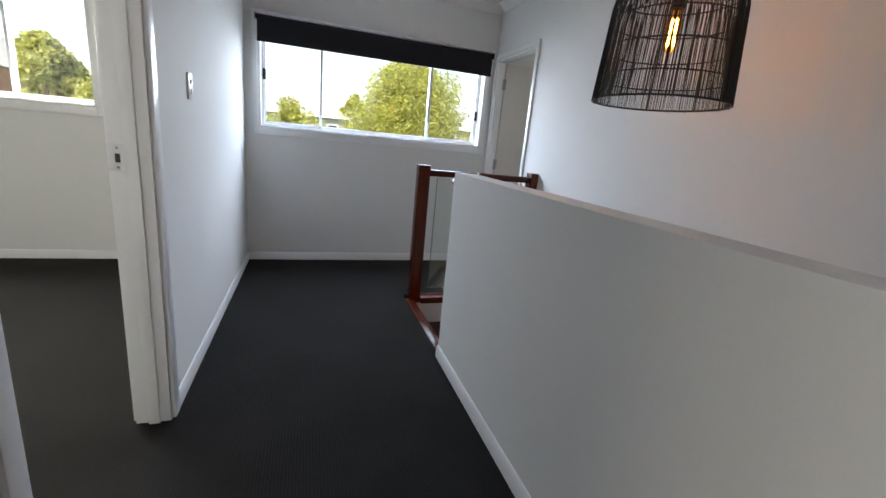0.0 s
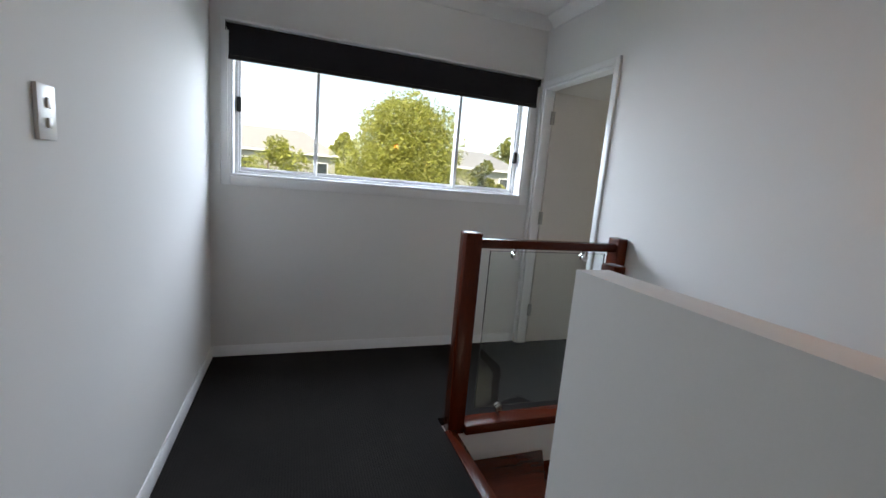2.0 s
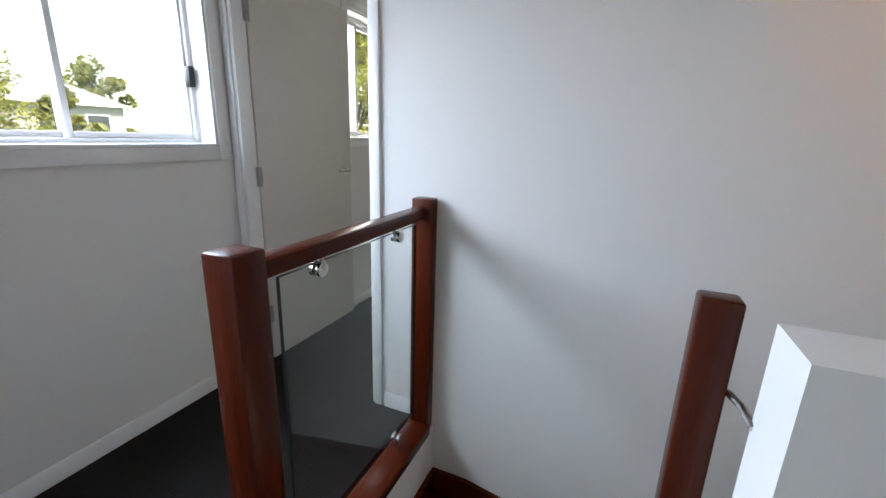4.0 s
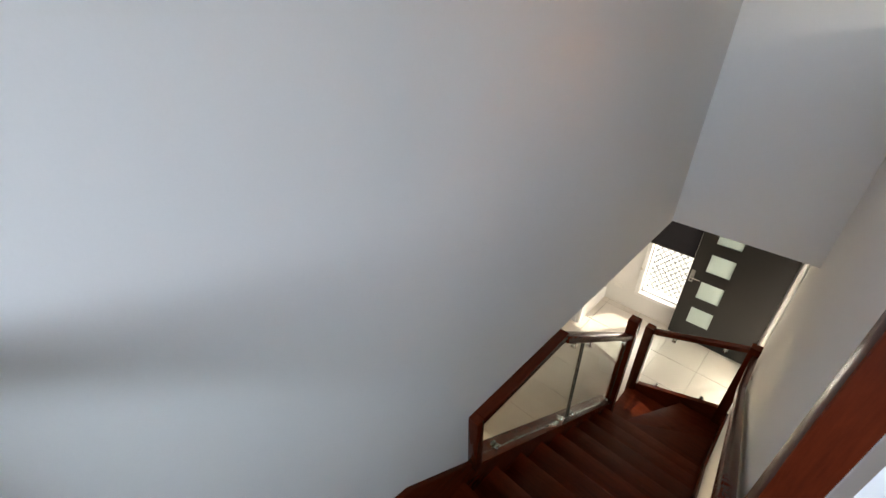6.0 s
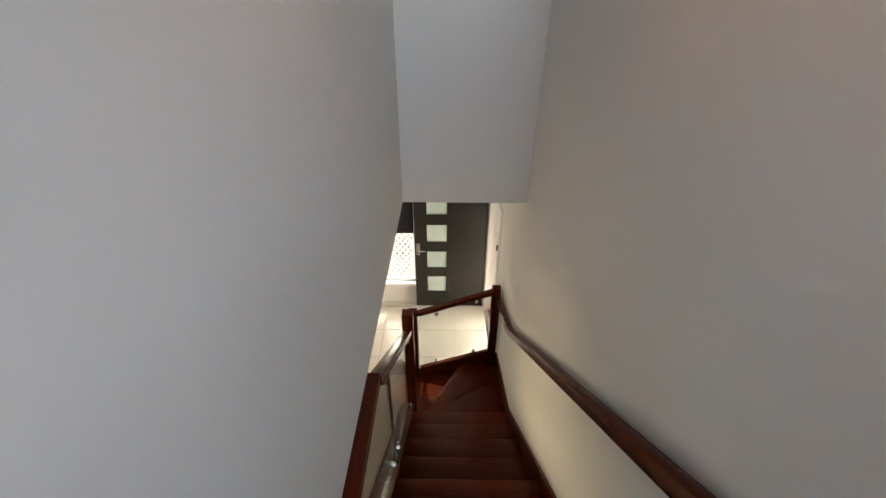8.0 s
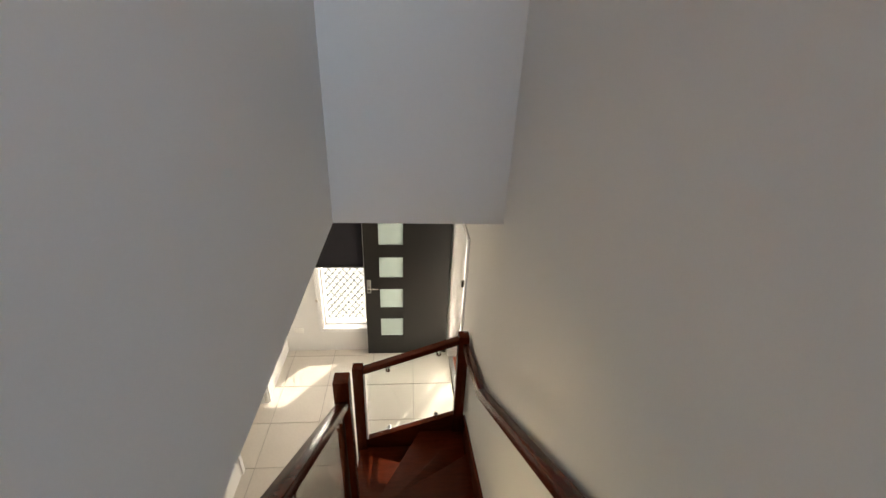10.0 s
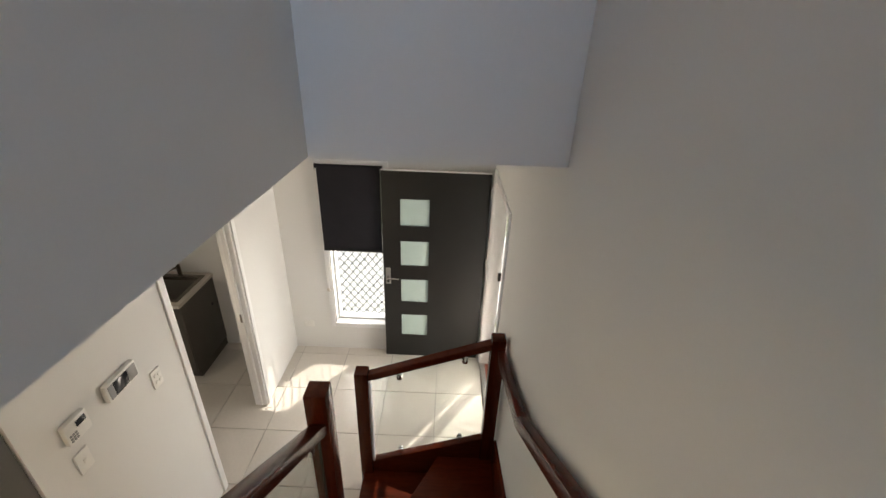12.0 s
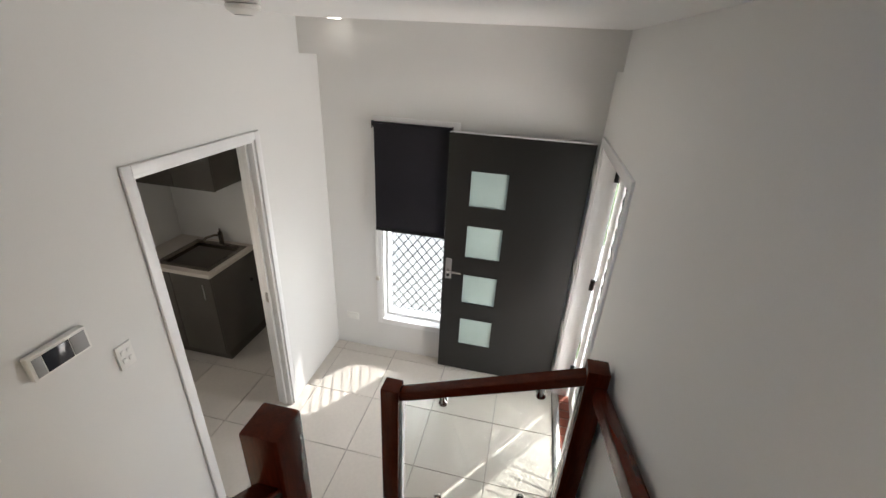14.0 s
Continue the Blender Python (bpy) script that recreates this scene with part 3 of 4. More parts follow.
# bottom winders round the lower newel
YB, YE = Y0 - GO * 9, -5.248
Q = (2.24, YB - 0.05)
riser((XR, YB), (XL, YB), -13 * RISE, -12 * RISE - 0.032)
D, E = (XR, YB - 0.05 - 0.49), (Q[0] - 0.47, YE)
tread([(XL, YB + 0.01), (XL, Q[1] - 0.02), (D[0], D[1] - 0.02), (XR, YB + 0.01)], -13 * RISE)
riser(D, Q, -14 * RISE, -13 * RISE - 0.032)
tread([Q, (Q[0] + 0.02, Q[1] - 0.03), (E[0] + 0.02, E[1]), (XR, YE), D], -14 * RISE)
riser(E, (Q[0], Q[1]), -15 * RISE, -14 * RISE - 0.032)
tread([(Q[0], Q[1]), (XW + 0.045, Q[1]), (XW + 0.045, YE), E], -15 * RISE)
riser((XW + 0.03, YE), (XW + 0.03, Q[1]), ZL, -15 * RISE - 0.032)


def string_top(y):
    """Top edge of the wall strings."""
    if y > -1.3:
        return -0.268
    if y > -1.93:
        return -0.268 - 0.122 * (-1.3 - y) / 0.63
    if y > -4.31:
        return -0.39 - 0.7626 * (-1.93 - y)
    return -2.205 - 0.27 * (-4.31 - y)


ys = [-1.127, -1.3, -1.93, -2.6, -3.4, -4.31]
part("string", prism(bmesh.new(), [(y, string_top(y)) for y in ys] + [(y, string_top(y) - 0.42) for y in ys[::-1]], "x", XW - 0.024, XW + 0.002, 0.004), WOOD_R, st)
ys = [-2.0, -2.6, -3.4, -4.31, -4.8, -5.24]
part("string", prism(bmesh.new(), [(y, string_top(y)) for y in ys] + [(y, max(string_top(y) - 0.45, ZL + 0.01)) for y in ys[::-1]], "x", XS, XS + 0.022, 0.004), WOOD_R, st)
part("string", boxes((1.34, XW - 0.024, -1.149, -1.125, -0.66, -0.268), bevel=0.004), WOOD_Y, st)
part("string", prism(bmesh.new(), [(1.45, -2.455), (2.27, -2.755), (2.27, ZL + 0.005), (1.45, ZL + 0.005)], "y", -5.304, -5.250, 0.005), WOOD_Y, st)
# plaster below the open side of the flight
structure("wall_below_flight", prism(bmesh.new(), [(-2.302, string_top(-2.302) - 0.05), (-4.355, string_top(-4.355) - 0.05), (-4.355, ZL), (-2.302, ZL)], "x", XW + 0.004, XW + 0.10), WALL, "white plaster wall below the stair string", "wall")

# open side guard of the flight
lb = thing("stair_balustrade", (2.27, -3.4, -1.6), "hardwood stair guard with two clear panes under the ceiling edge", "balustrade")
newel(lb, 2.268, -4.398, -2.44, -1.155)
part("end_post", boxes((2.236, XW + 0.01, -2.345, -2.298, string_top(-2.31) - 0.03, -0.328), bevel=0.005), WOOD, lb)
part("head_rail", boxes((2.238, XW + 0.012, -3.065, -2.345, -0.377, -0.3285), bevel=0.005), WOOD_R, lb)
rail = lambda y: -0.337 - 0.735 * (-3.05 - y)
part("handrail", prism(bmesh.new(), [(-3.055, rail(-3.055)), (-4.358, rail(-4.358)), (-4.358, rail(-4.358) - 0.062), (-3.055, rail(-3.055) - 0.062)], "x", 2.232, XW + 0.006, 0.008), WOOD_R, lb)
part("base_rail", prism(bmesh.new(), [(y, string_top(y) + dz) for y, dz in ((-2.33, 0.03), (-4.358, 0.03), (-4.358, -0.012), (-2.33, -0.012))], "x", 2.236, XW + 0.06, 0.005), WOOD_R, lb)
for ya, yb in ((-2.375, -3.345), (-3.38, -4.338)):
    low = [(ya, string_top(ya) + 0.055), (yb, string_top(yb) + 0.055)]
    up = [(yb, rail(yb) - 0.085)]
    if ya > -3.06:
        up += [(-3.06, -0.40), (ya, -0.40)]
    else:
        up += [(ya, rail(ya) - 0.085)]
    p = part("pane", prism(bmesh.new(), low + up, "x", 2.262, 2.272), BALGLASS, lb, "clear toughened pane")
    part("pane_edge", boxes((2.2615, 2.2725, yb - 0.002, yb, string_top(yb) + 0.055, rail(yb) - 0.085)), EDGE, p)
    part("pane_edge", boxes((2.2615, 2.2725, ya, ya + 0.002, string_top(ya) + 0.055, up[-1][1])), EDGE, p)
for y in (-2.48, -3.26, -3.46, -4.24):
    clip(lb, (2.267, y, string_top(y) + 0.075), (1, 0, 0), (0, 0, -1))
for y in (-3.22, -3.46, -4.24):
    clip(lb, (2.267, y, rail(y) - 0.10), (1, 0, 0), (0, 0, 1))

# guard across the bottom winders
gb = thing("winder_balustrade", (1.86, -5.27, ZL), "hardwood guard with a clear pane at the foot of the stairs", "balustrade")
newel(gb, 2.308, -5.265, ZL, -1.880)
newel(gb, 1.440, -5.273, ZL, -1.568)
sl = lambda x: -1.600 - 0.383 * (x - 1.48)
part("handrail", prism(bmesh.new(), [(1.478, sl(1.478)), (2.266, sl(2.266)), (2.266, sl(2.266) - 0.052), (1.478, sl(1.478) - 0.052)], "y", -5.301, -5.239, 0.008), WOOD_Y, gb)
bt = lambda x: -2.455 - 0.366 * (x - 1.45)
p = part("pane", prism(bmesh.new(), [(1.485, bt(1.485) + 0.03), (2.235, bt(2.235) + 0.03), (2.235, sl(2.235) - 0.075), (1.485, sl(1.485) - 0.075)], "y", -5.275, -5.265), BALGLASS, gb, "clear toughened pane")
part("pane_edge", prism(bmesh.new(), [(1.485, sl(1.485) - 0.075), (2.235, sl(2.235) - 0.075), (2.235, sl(2.235) - 0.0735), (1.485, sl(1.485) - 0.0735)], "y", -5.276, -5.264), EDGE, p)
part("post_shim", boxes((2.2515, 2.2635, -5.288, -5.248, -2.745, -1.955)), TRIM, gb, "white strip beside the post")
for x in (1.64, 2.06):
    clip(gb, (x, -5.270, sl(x) - 0.10), (0, 1, 0), (0, 0, 1))
    clip(gb, (x, -5.270, bt(x) + 0.045), (0, 1, 0), (0, 0, -1))

# wall handrail and upper stair newel
hr = thing("wall_handrail", (1.43, -3.2, -0.3), "red hardwood handrail fixed along the half wall", "handrail")
newel(hr, 1.442, -1.955, -0.60, 1.076, half=0.029, half_x=0.024)
rl = lambda y: 0.145 - 0.702 * (-2.31 - y)
pts = [(-1.99, rl(-1.99)), (-4.54, rl(-4.54)), (-5.235, -1.635)]
part("rail", prism(bmesh.new(), [(y, z) for y, z in pts] + [(y, z - 0.078) for y, z in pts[::-1]], "x", 1.398, 1.448, 0.010), WOOD_R, hr)
for y in (-2.5, -3.4, -4.2, -4.62, -4.95):
    z = (rl(y) if y > -4.54 else rl(-4.54) - 0.26 * (-4.54 - y)) - 0.07
    bm = rod(bmesh.new(), (XS, y, z - 0.045), (XS + 0.006, y, z - 0.045), 0.022, 14)
    tube(bm, [(XS, y, z - 0.045), (1.405, y, z - 0.04), (1.42, y, z - 0.02), (1.423, y, z + 0.008)], 0.006, 8)
    part("bracket", bm, CHROME, hr, "steel rail bracket")
bm = tube(bmesh.new(), [(1.440, -1.982, 0.925), (1.43, -1.990, 0.928), (1.405, -2.000, 0.926), (1.37, -2.009, 0.915)], 0.006, 8)
part("stay", bm, CHROME, hr, "bent steel stay to the half wall")

# ---- lower structure ----
structure("wall_entry_door_side", boxes((1.255, XS, -7.004, -6.679, ZL, ZC), (1.255, XS, -6.679, -5.749, -0.969, ZC), (1.255, XS, -5.749, -4.66, ZL, ZC)), WALL, "white entry wall with the front doorway", "wall")
structure("wall_entry_front", boxes((XS, 2.385, YF - 0.2, YF, ZL, ZC), (2.385, 2.93, YF - 0.2, YF, ZL, -2.699), (2.385, 2.93, YF - 0.2, YF, -0.979, ZC), (2.93, 5.2, YF - 0.2, YF, ZL, ZC)), WALL, "white entry wall with a tall window", "wall")
structure("wall_entry_left", boxes((3.392, 3.50, YF, -5.999, ZL, ZC), (3.392, 3.50, -5.999, -5.199, -0.979, ZC), (3.392, 3.50, -5.199, -4.246, ZL, ZC)), WALL, "white entry wall with a laundry doorway", "wall")
# The gap in the x 4.92 wall is added, unseen, for the fill lamp.
structure("wall_laundry", boxes((4.92, 5.02, YF, -5.664, ZL, ZC), (4.92, 5.02, -4.764, -4.246, ZL, ZC), (4.92, 5.02, -5.664, -4.764, ZL, -1.804), (4.92, 5.02, -5.664, -4.764, -1.104, ZC), (3.50, 4.92, -4.354, -4.246, ZL, ZC)), WALL, "white laundry walls", "wall")
# The x 7.3 gap is added for the living fill lamp; no window known.
structure("wall_living", boxes((7.3, 7.5, -7.014, -4.614, ZL, ZC), (7.3, 7.5, -1.904, 0.2, ZL, ZC), (7.3, 7.5, -4.614, -1.904, ZL, -2.804), (7.3, 7.5, -4.614, -1.904, -1.204, ZC), (1.2, 7.3, -0.2, 0.0, ZL, ZC), (5.2, 7.3, YF - 0.2, YF, ZL, ZC)), WALL, "white living room walls, unseen, with an opening added for light", "wall")
structure("ceiling_lower", boxes((XW + 0.12, 7.3, YF, 0, ZC, -0.2), (XS, XW + 0.12, YF, -4.794, ZC, -0.13)), CEIL, "flat white lower ceiling", "ceiling")
structure("bulkhead", boxes((XS, 3.392, YF, -6.586, -0.532, ZC)), WALL, "white plaster bulkhead over the entry window", "bulkhead")
floor = structure("floor_lower", boxes((1.33, 7.3, -7.014, -0.2, ZL - 0.12, ZL - 0.008), (1.0, 1.33, -7.014, -0.2, ZL - 0.12, ZL - 0.034)), GROUT, "cream porcelain tile floor with thin grout", "floor")
architrave("architrave_laundry", 3.392, -1, -5.999, -5.199, -0.979, ZL, 0.045)
structure("jamb_laundry", boxes((3.39, 3.43, -5.999, -5.981, ZL, -0.997), (3.462, 3.502, -5.999, -5.981, ZL, -0.997), (3.43, 3.462, -5.999, -5.994, ZL, -0.997), (3.39, 3.502, -5.217, -5.199, ZL, -0.997), (3.39, 3.502, -5.999, -5.199, -0.997, -0.979), bevel=0.002), TRIM, "white slotted pocket door jamb", "door jamb")
pd = thing("pocket_door", (3.446, -5.974, ZL), "white sliding door pushed back into its pocket", "sliding door")
part("leaf", boxes((3.431, 3.461, -5.993, -5.967, ZL + 0.01, -0.999), bevel=0.002), TRIM, pd)
part("edge_pull", boxes((3.437, 3.455, -5.968, -5.9655, -2.084, -2.004), bevel=0.001), CHROME, pd)

# ---- front door, open flat in front of the window wall ----
fd = thing("front_door", (1.41, -6.749, ZL), "black timber front door with four frosted panes, standing open", "door")
DX0, DX1, DZ0, DZ1, PW0, PW1 = 1.412, 2.388, ZL + 0.012, -0.976, 1.944, 2.225
rows = [(DX0, PW0, -6.771, -6.733, DZ0, DZ1), (PW1, DX1, -6.771, -6.733, DZ0, DZ1)]
edges = [DZ0]
for k in (3, 2, 1, 0):
    edges += [-1.226 - 0.42 * k - 0.278, -1.226 - 0.42 * k]
edges.append(DZ1)
rows += [(PW0, PW1, -6.771, -6.733, edges[i], edges[i + 1]) for i in range(0, len(edges), 2)]
part("leaf", boxes(*rows), DOORBLACK, fd)
for k in range(4):
    z1 = -1.226 - 0.42 * k
    z0 = z1 - 0.278
    p = part("pane", boxes((PW0, PW1, -6.757, -6.745, z0, z1)), FROST, fd, "frosted square pane")
    part("bead", boxes((PW0, PW0 + 0.007, -6.745, -6.7315, z0, z1), (PW1 - 0.007, PW1, -6.745, -6.7315, z0, z1), (PW0 + 0.007, PW1 - 0.007, -6.745, -6.7315, z0, z0 + 0.007), (PW0 + 0.007, PW1 - 0.007, -6.745, -6.7315, z1 - 0.007, z1)), DOORBLACK, p)
h = part("handle", boxes((2.318, 2.366, -6.733, -6.724, -2.124, -1.944), bevel=0.003), SATIN, fd, "steel lever lockset on a long plate")
bm = rod(bmesh.new(), (2.342, -6.724, -2.039), (2.342, -6.682, -2.039), 0.010, 12)
rod(bm, (2.345, -6.684, -2.039), (2.232, -6.682, -2.041), 0.009, 10)
part("lever", bm, CHROME, h)
part("lock_cylinder", rod(bmesh.new(), (2.342, -6.725, -2.089), (2.342, -6.717, -2.089), 0.013, 14), BLACKMETAL, h)
part("edge_strip", boxes((DX0, DX1, -6.771, -6.733, DZ1, DZ1 + 0.004)), ALU, fd, "pale top edge of the leaf")
for z in (-1.154, -1.854, -2.404, -2.854):
    bm = rod(bmesh.new(), (1.398, -6.736, z - 0.05), (1.398, -6.736, z + 0.05), 0.008, 10)
    box(bm, 1.3795, 1.396, -6.726, -6.694, z - 0.05, z + 0.05)
    part("hinge", bm, ALU, fd, "pale butt hinge")
architrave("architrave_front", XS, 1, -6.679, -5.749, -0.969, ZL, 0.05)
structure("jamb_front", boxes((1.253, XS + 0.003, -6.679, -6.659, ZL, -0.969), (1.253, XS + 0.003, -5.769, -5.749, ZL, -0.969), (1.253, XS + 0.003, -6.659, -5.769, -0.989, -0.969), bevel=0.002), TRIM, "white front door jamb", "door jamb")
structure("threshold", boxes((1.325, XS + 0.004, -6.657, -5.771, ZL - 0.008, ZL + 0.012), bevel=0.004), CHROME, "metal door threshold", "threshold")


def lattice(bm, a0, a1, z0, z1, to_world, pitch_a=0.083, pitch_z=0.104, r=0.0046):
    """Crossing straight wires clipped to a rectangle, as a diamond security grille."""
    k = pitch_z / pitch_a
    for sgn in (1, -1):
        n = int(((a1 - a0) * k + (z1 - z0)) / pitch_z) + 2
        for i in range(-n, n):
            c0 = (z0 if sgn > 0 else z0) + i * pitch_z
            pts = []
            for a in (a0, a1):
                z = c0 + sgn * k * (a - a0)
                if z0 <= z <= z1:
                    pts.append((a, z))
            for z in (z0, z1):
                a = a0 + sgn * (z - c0) / k
                if a0 < a < a1:
                    pts.append((a, z))
            if len(pts) >= 2:
                p, q = pts[0], pts[1]
                if (p[0] - q[0]) ** 2 + (p[1] - q[1]) ** 2 > 1e-4:
                    rod(bm, to_world(*p), to_world(*q), r, 4)
    # twisted knots where the wires meet
    for i in range(int(2 * (z1 - z0) / pitch_z) + 1):
        for j in range(int((a1 - a0) / pitch_a) + 2):
            a, z = a0 + (j + 0.5 * (i % 2)) * pitch_a, z0 + 0.5 * i * pitch_z
            if a0 < a < a1 and z0 + 0.01 < z < z1 - 0.01:
                rod(bm, to_world(a, z - 0.009), to_world(a, z + 0.009), r * 1.5, 4)
    return bm


# security screen door, closed in the outer rebate
sd = thing("screen_door", (1.18, -6.214, ZL), "white framed security screen door with diamond grille, closed", "screen door")
SA, SB, SM0, SM1 = 1.217, 1.245, -6.49, -5.93
part("frame", boxes((SA, SB, -6.655, SM0, ZL + 0.02, -0.985), (SA, SB, SM1, -5.765, ZL + 0.02, -0.985), (SA, SB, SM0, SM1, -1.06, -0.985), (SA, SB, SM0, SM1, ZL + 0.02, ZL + 0.13), bevel=0.003), ALU, sd)
tagged(part("grille", lattice(bmesh.new(), SM0, SM1, ZL + 0.13, -1.06, lambda a, z: (1.231, a, z)), BLACKMETAL, sd, "diamond security grille"), kind="stuff")
# Unseen mesh sheet, added to weaken the sun through the grille.
part("dimming_mesh", boxes((1.221, 1.2215, SM0, SM1, ZL + 0.13, -1.06)), DIMMESH, sd, "fine black insect mesh added to dim the sun")
for z in (-1.141, -1.954, -2.754):
    h = part("hinge", boxes((1.246, 1.280, -6.6575, -6.647, z - 0.045, z + 0.045), bevel=0.003), BLACKMETAL, sd, "black screen door hinge")
    part("pin", rod(bmesh.new(), (1.252, -6.646, z - 0.03), (1.252, -6.646, z + 0.03), 0.006, 8), CHROME, h)
sill = tagged(new("door_sill"), "red brick sill outside the front door", "sill", kind="structure")
sill.location = (1.2, -6.2, ZL)
part("mortar", boxes((1.02, 1.324, -6.70, -5.73, ZL - 0.03, ZL - 0.004)), GROUT, sill)
bm = boxes((-0.148, 0.148, -0.037, 0.037, -0.03, 0.004), bevel=0.004)
brick_mesh = bpy.data.meshes.new("brick")
bm.to_mesh(brick_mesh)
bm.free()
brick_mesh.materials.append(TERRA)
for i in range(11):
    o = new("brick", brick_mesh)
    o.location, o.parent = (-0.028, -6.618 + 0.084 * i + 6.2, 0), sill

# ---- entry window ----
wf = tagged(new("window_4"), "tall entry window with a diamond security grille", "window", kind="structure")
wf.location = (2.65, YF, -2.704)
WX0, WX1, WZ0, WZ1 = 2.385, 2.93, -2.699, -0.979
part("window_trim", boxes((WX0 - 0.055, WX0, YF, YF + 0.016, WZ0 - 0.045, WZ1 + 0.055), (WX1, WX1 + 0.05, YF, YF + 0.016, WZ0 - 0.045, WZ1 + 0.055), (WX0, WX1, YF, YF + 0.016, WZ1, WZ1 + 0.055), (WX0, WX1, YF, YF + 0.022, WZ0 - 0.045, WZ0), bevel=0.003), TRIM, wf)
part("window_frame", boxes((WX0, WX0 + 0.03, YF - 0.15, YF - 0.06, WZ0, WZ1), (WX1 - 0.03, WX1, YF - 0.15, YF - 0.06, WZ0, WZ1), (WX0 + 0.03, WX1 - 0.03, YF - 0.15, YF - 0.06, WZ1 - 0.03, WZ1), (WX0 + 0.03, WX1 - 0.03, YF - 0.15, YF - 0.06, WZ0, WZ0 + 0.035), bevel=0.003), ALU, wf)
part("window_reveal", boxes((WX0 - 0.001, WX0 + 0.012, YF - 0.06, YF + 0.01, WZ0, WZ1), (WX1 - 0.012, WX1 + 0.001, YF - 0.06, YF + 0.01, WZ0, WZ1), (WX0, WX1, YF - 0.06, YF + 0.03, WZ0 - 0.001, WZ0 + 0.014), bevel=0.002), TRIM, wf)
p = part("pane", boxes((WX0 + 0.03, WX1 - 0.03, YF - 0.10, YF - 0.096, WZ0 + 0.035, WZ1 - 0.03)), PANE, wf)
p.visible_shadow = False
tagged(part("grille", lattice(bmesh.new(), WX0 + 0.03, WX1 - 0.03, WZ0 + 0.035, WZ1 - 0.03, lambda a, z: (a, YF - 0.135, z)), BLACKMETAL, wf, "diamond security grille"), kind="stuff")
# Second added mesh sheet, thinning the sun through the entry window.
part("dimming_mesh", boxes((WX0 + 0.03, WX1 - 0.03, YF - 0.1445, YF - 0.144, WZ0 + 0.035, WZ1 - 0.03)), DIMMESH, wf, "fine black insect mesh added to dim the sun")
roller_blind("roller_blind", 2.385, 2.972, YF + 0.032, -0.952, -1.804, side=1, label="charcoal roller blind drawn halfway down the entry window", chain=(2.962, -2.254))
cl = thing("blind_cord_cleat", (2.975, YF, -2.274), "small cream cord cleat on the window trim", "cleat")
part("cleat", boxes((2.955, 2.985, YF + 0.016, YF + 0.03, -2.294, -2.254), bevel=0.004), BENCH, cl)

# ---- fittings on the entry wall ----
so = thing("power_outlet", (3.23, YF, -2.73), "white double power outlet low on the entry wall", "outlet")
part("plate", boxes((3.172, 3.288, YF, YF + 0.008, -2.765, -2.693), bevel=0.003), PLASTIC, so)
for x in (3.20, 3.26):
    part("socket", boxes((x - 0.012, x + 0.012, YF + 0.008, YF + 0.010, -2.748, -2.722), bevel=0.001), PLASTIC, so)
ic = thing("intercom", (3.39, -4.724, -1.499), "white wall intercom with a dark screen", "intercom")
part("body", boxes((3.362, 3.392, -4.826, -4.624, -1.549, -1.449), bevel=0.006), PLASTIC, ic)
part("display", boxes((3.3595, 3.3625, -4.759, -4.669, -1.537, -1.461), bevel=0.001), SCREEN, ic, "dark glossy screen")
part("speaker", boxes((3.3595, 3.3625, -4.666, -4.636, -1.537, -1.461), bevel=0.001), GREYPLASTIC, ic)
part("keypad", boxes((3.3595, 3.3625, -4.816, -4.762, -1.537, -1.461), bevel=0.001), GREYPLASTIC, ic)
wall_plate("light_switch", 3.392, -1, -4.942, -1.692, 0.072, 0.116, "white four-gang switch beside the laundry doorway", ((-0.014, 0.022), (0.014, 0.022), (-0.014, -0.018), (0.014, -0.018)))
wall_plate("light_switch", 3.392, -1, -4.429, -1.689, 0.072, 0.116, "white single switch below the alarm keypad", ((0, 0.0),))
ak = thing("alarm_keypad", (3.39, -4.454, -1.504), "cream alarm keypad with a small dark display", "keypad")
part("body", boxes((3.366, 3.392, -4.514, -4.394, -1.559, -1.449), bevel=0.006), PLASTIC, ak)
part("display", boxes((3.363, 3.3665, -4.499, -4.449, -1.496, -1.466), bevel=0.001), SCREEN, ak)
for i in range(3):
    for j in range(3):
        part("key", boxes((3.362, 3.3665, -4.442 + i * 0.014, -4.432 + i * 0.014, -1.544 + j * 0.014, -1.535 + j * 0.014), bevel=0.001), GREYPLASTIC, ak)
sm = thing("smoke_alarm", (2.89, -5.374, ZC), "white two-tier smoke alarm on the lower ceiling", "smoke alarm")
part("base", lathe(bmesh.new(), [(0.055, ZC - 0.022), (0.062, ZC - 0.018), (0.062, ZC - 0.0005)], 2.89, -5.374), PLASTIC, sm)
part("cover", lathe(bmesh.new(), [(0.034, ZC - 0.058), (0.058, ZC - 0.040), (0.060, ZC - 0.027), (0.05, ZC - 0.023)], 2.89, -5.374), PLASTIC, sm)
part("grille", lathe(bmesh.new(), [(0.022, ZC - 0.060), (0.03, ZC - 0.0595), (0.03, ZC - 0.057)], 2.89, -5.374), GREYPLASTIC, sm)
dl = thing("downlight", (3.08, -6.49, ZC), "round recessed downlight switched on", "downlight")
part("bezel", lathe(bmesh.new(), [(0.044, ZC - 0.006), (0.052, ZC - 0.004), (0.054, ZC - 0.0005)], 3.08, -6.49), PLASTIC, dl)
part("lens", lathe(bmesh.new(), [(0.036, ZC - 0.008), (0.040, ZC - 0.0065), (0.040, ZC - 0.0055)], 3.08, -6.49), LED, dl)

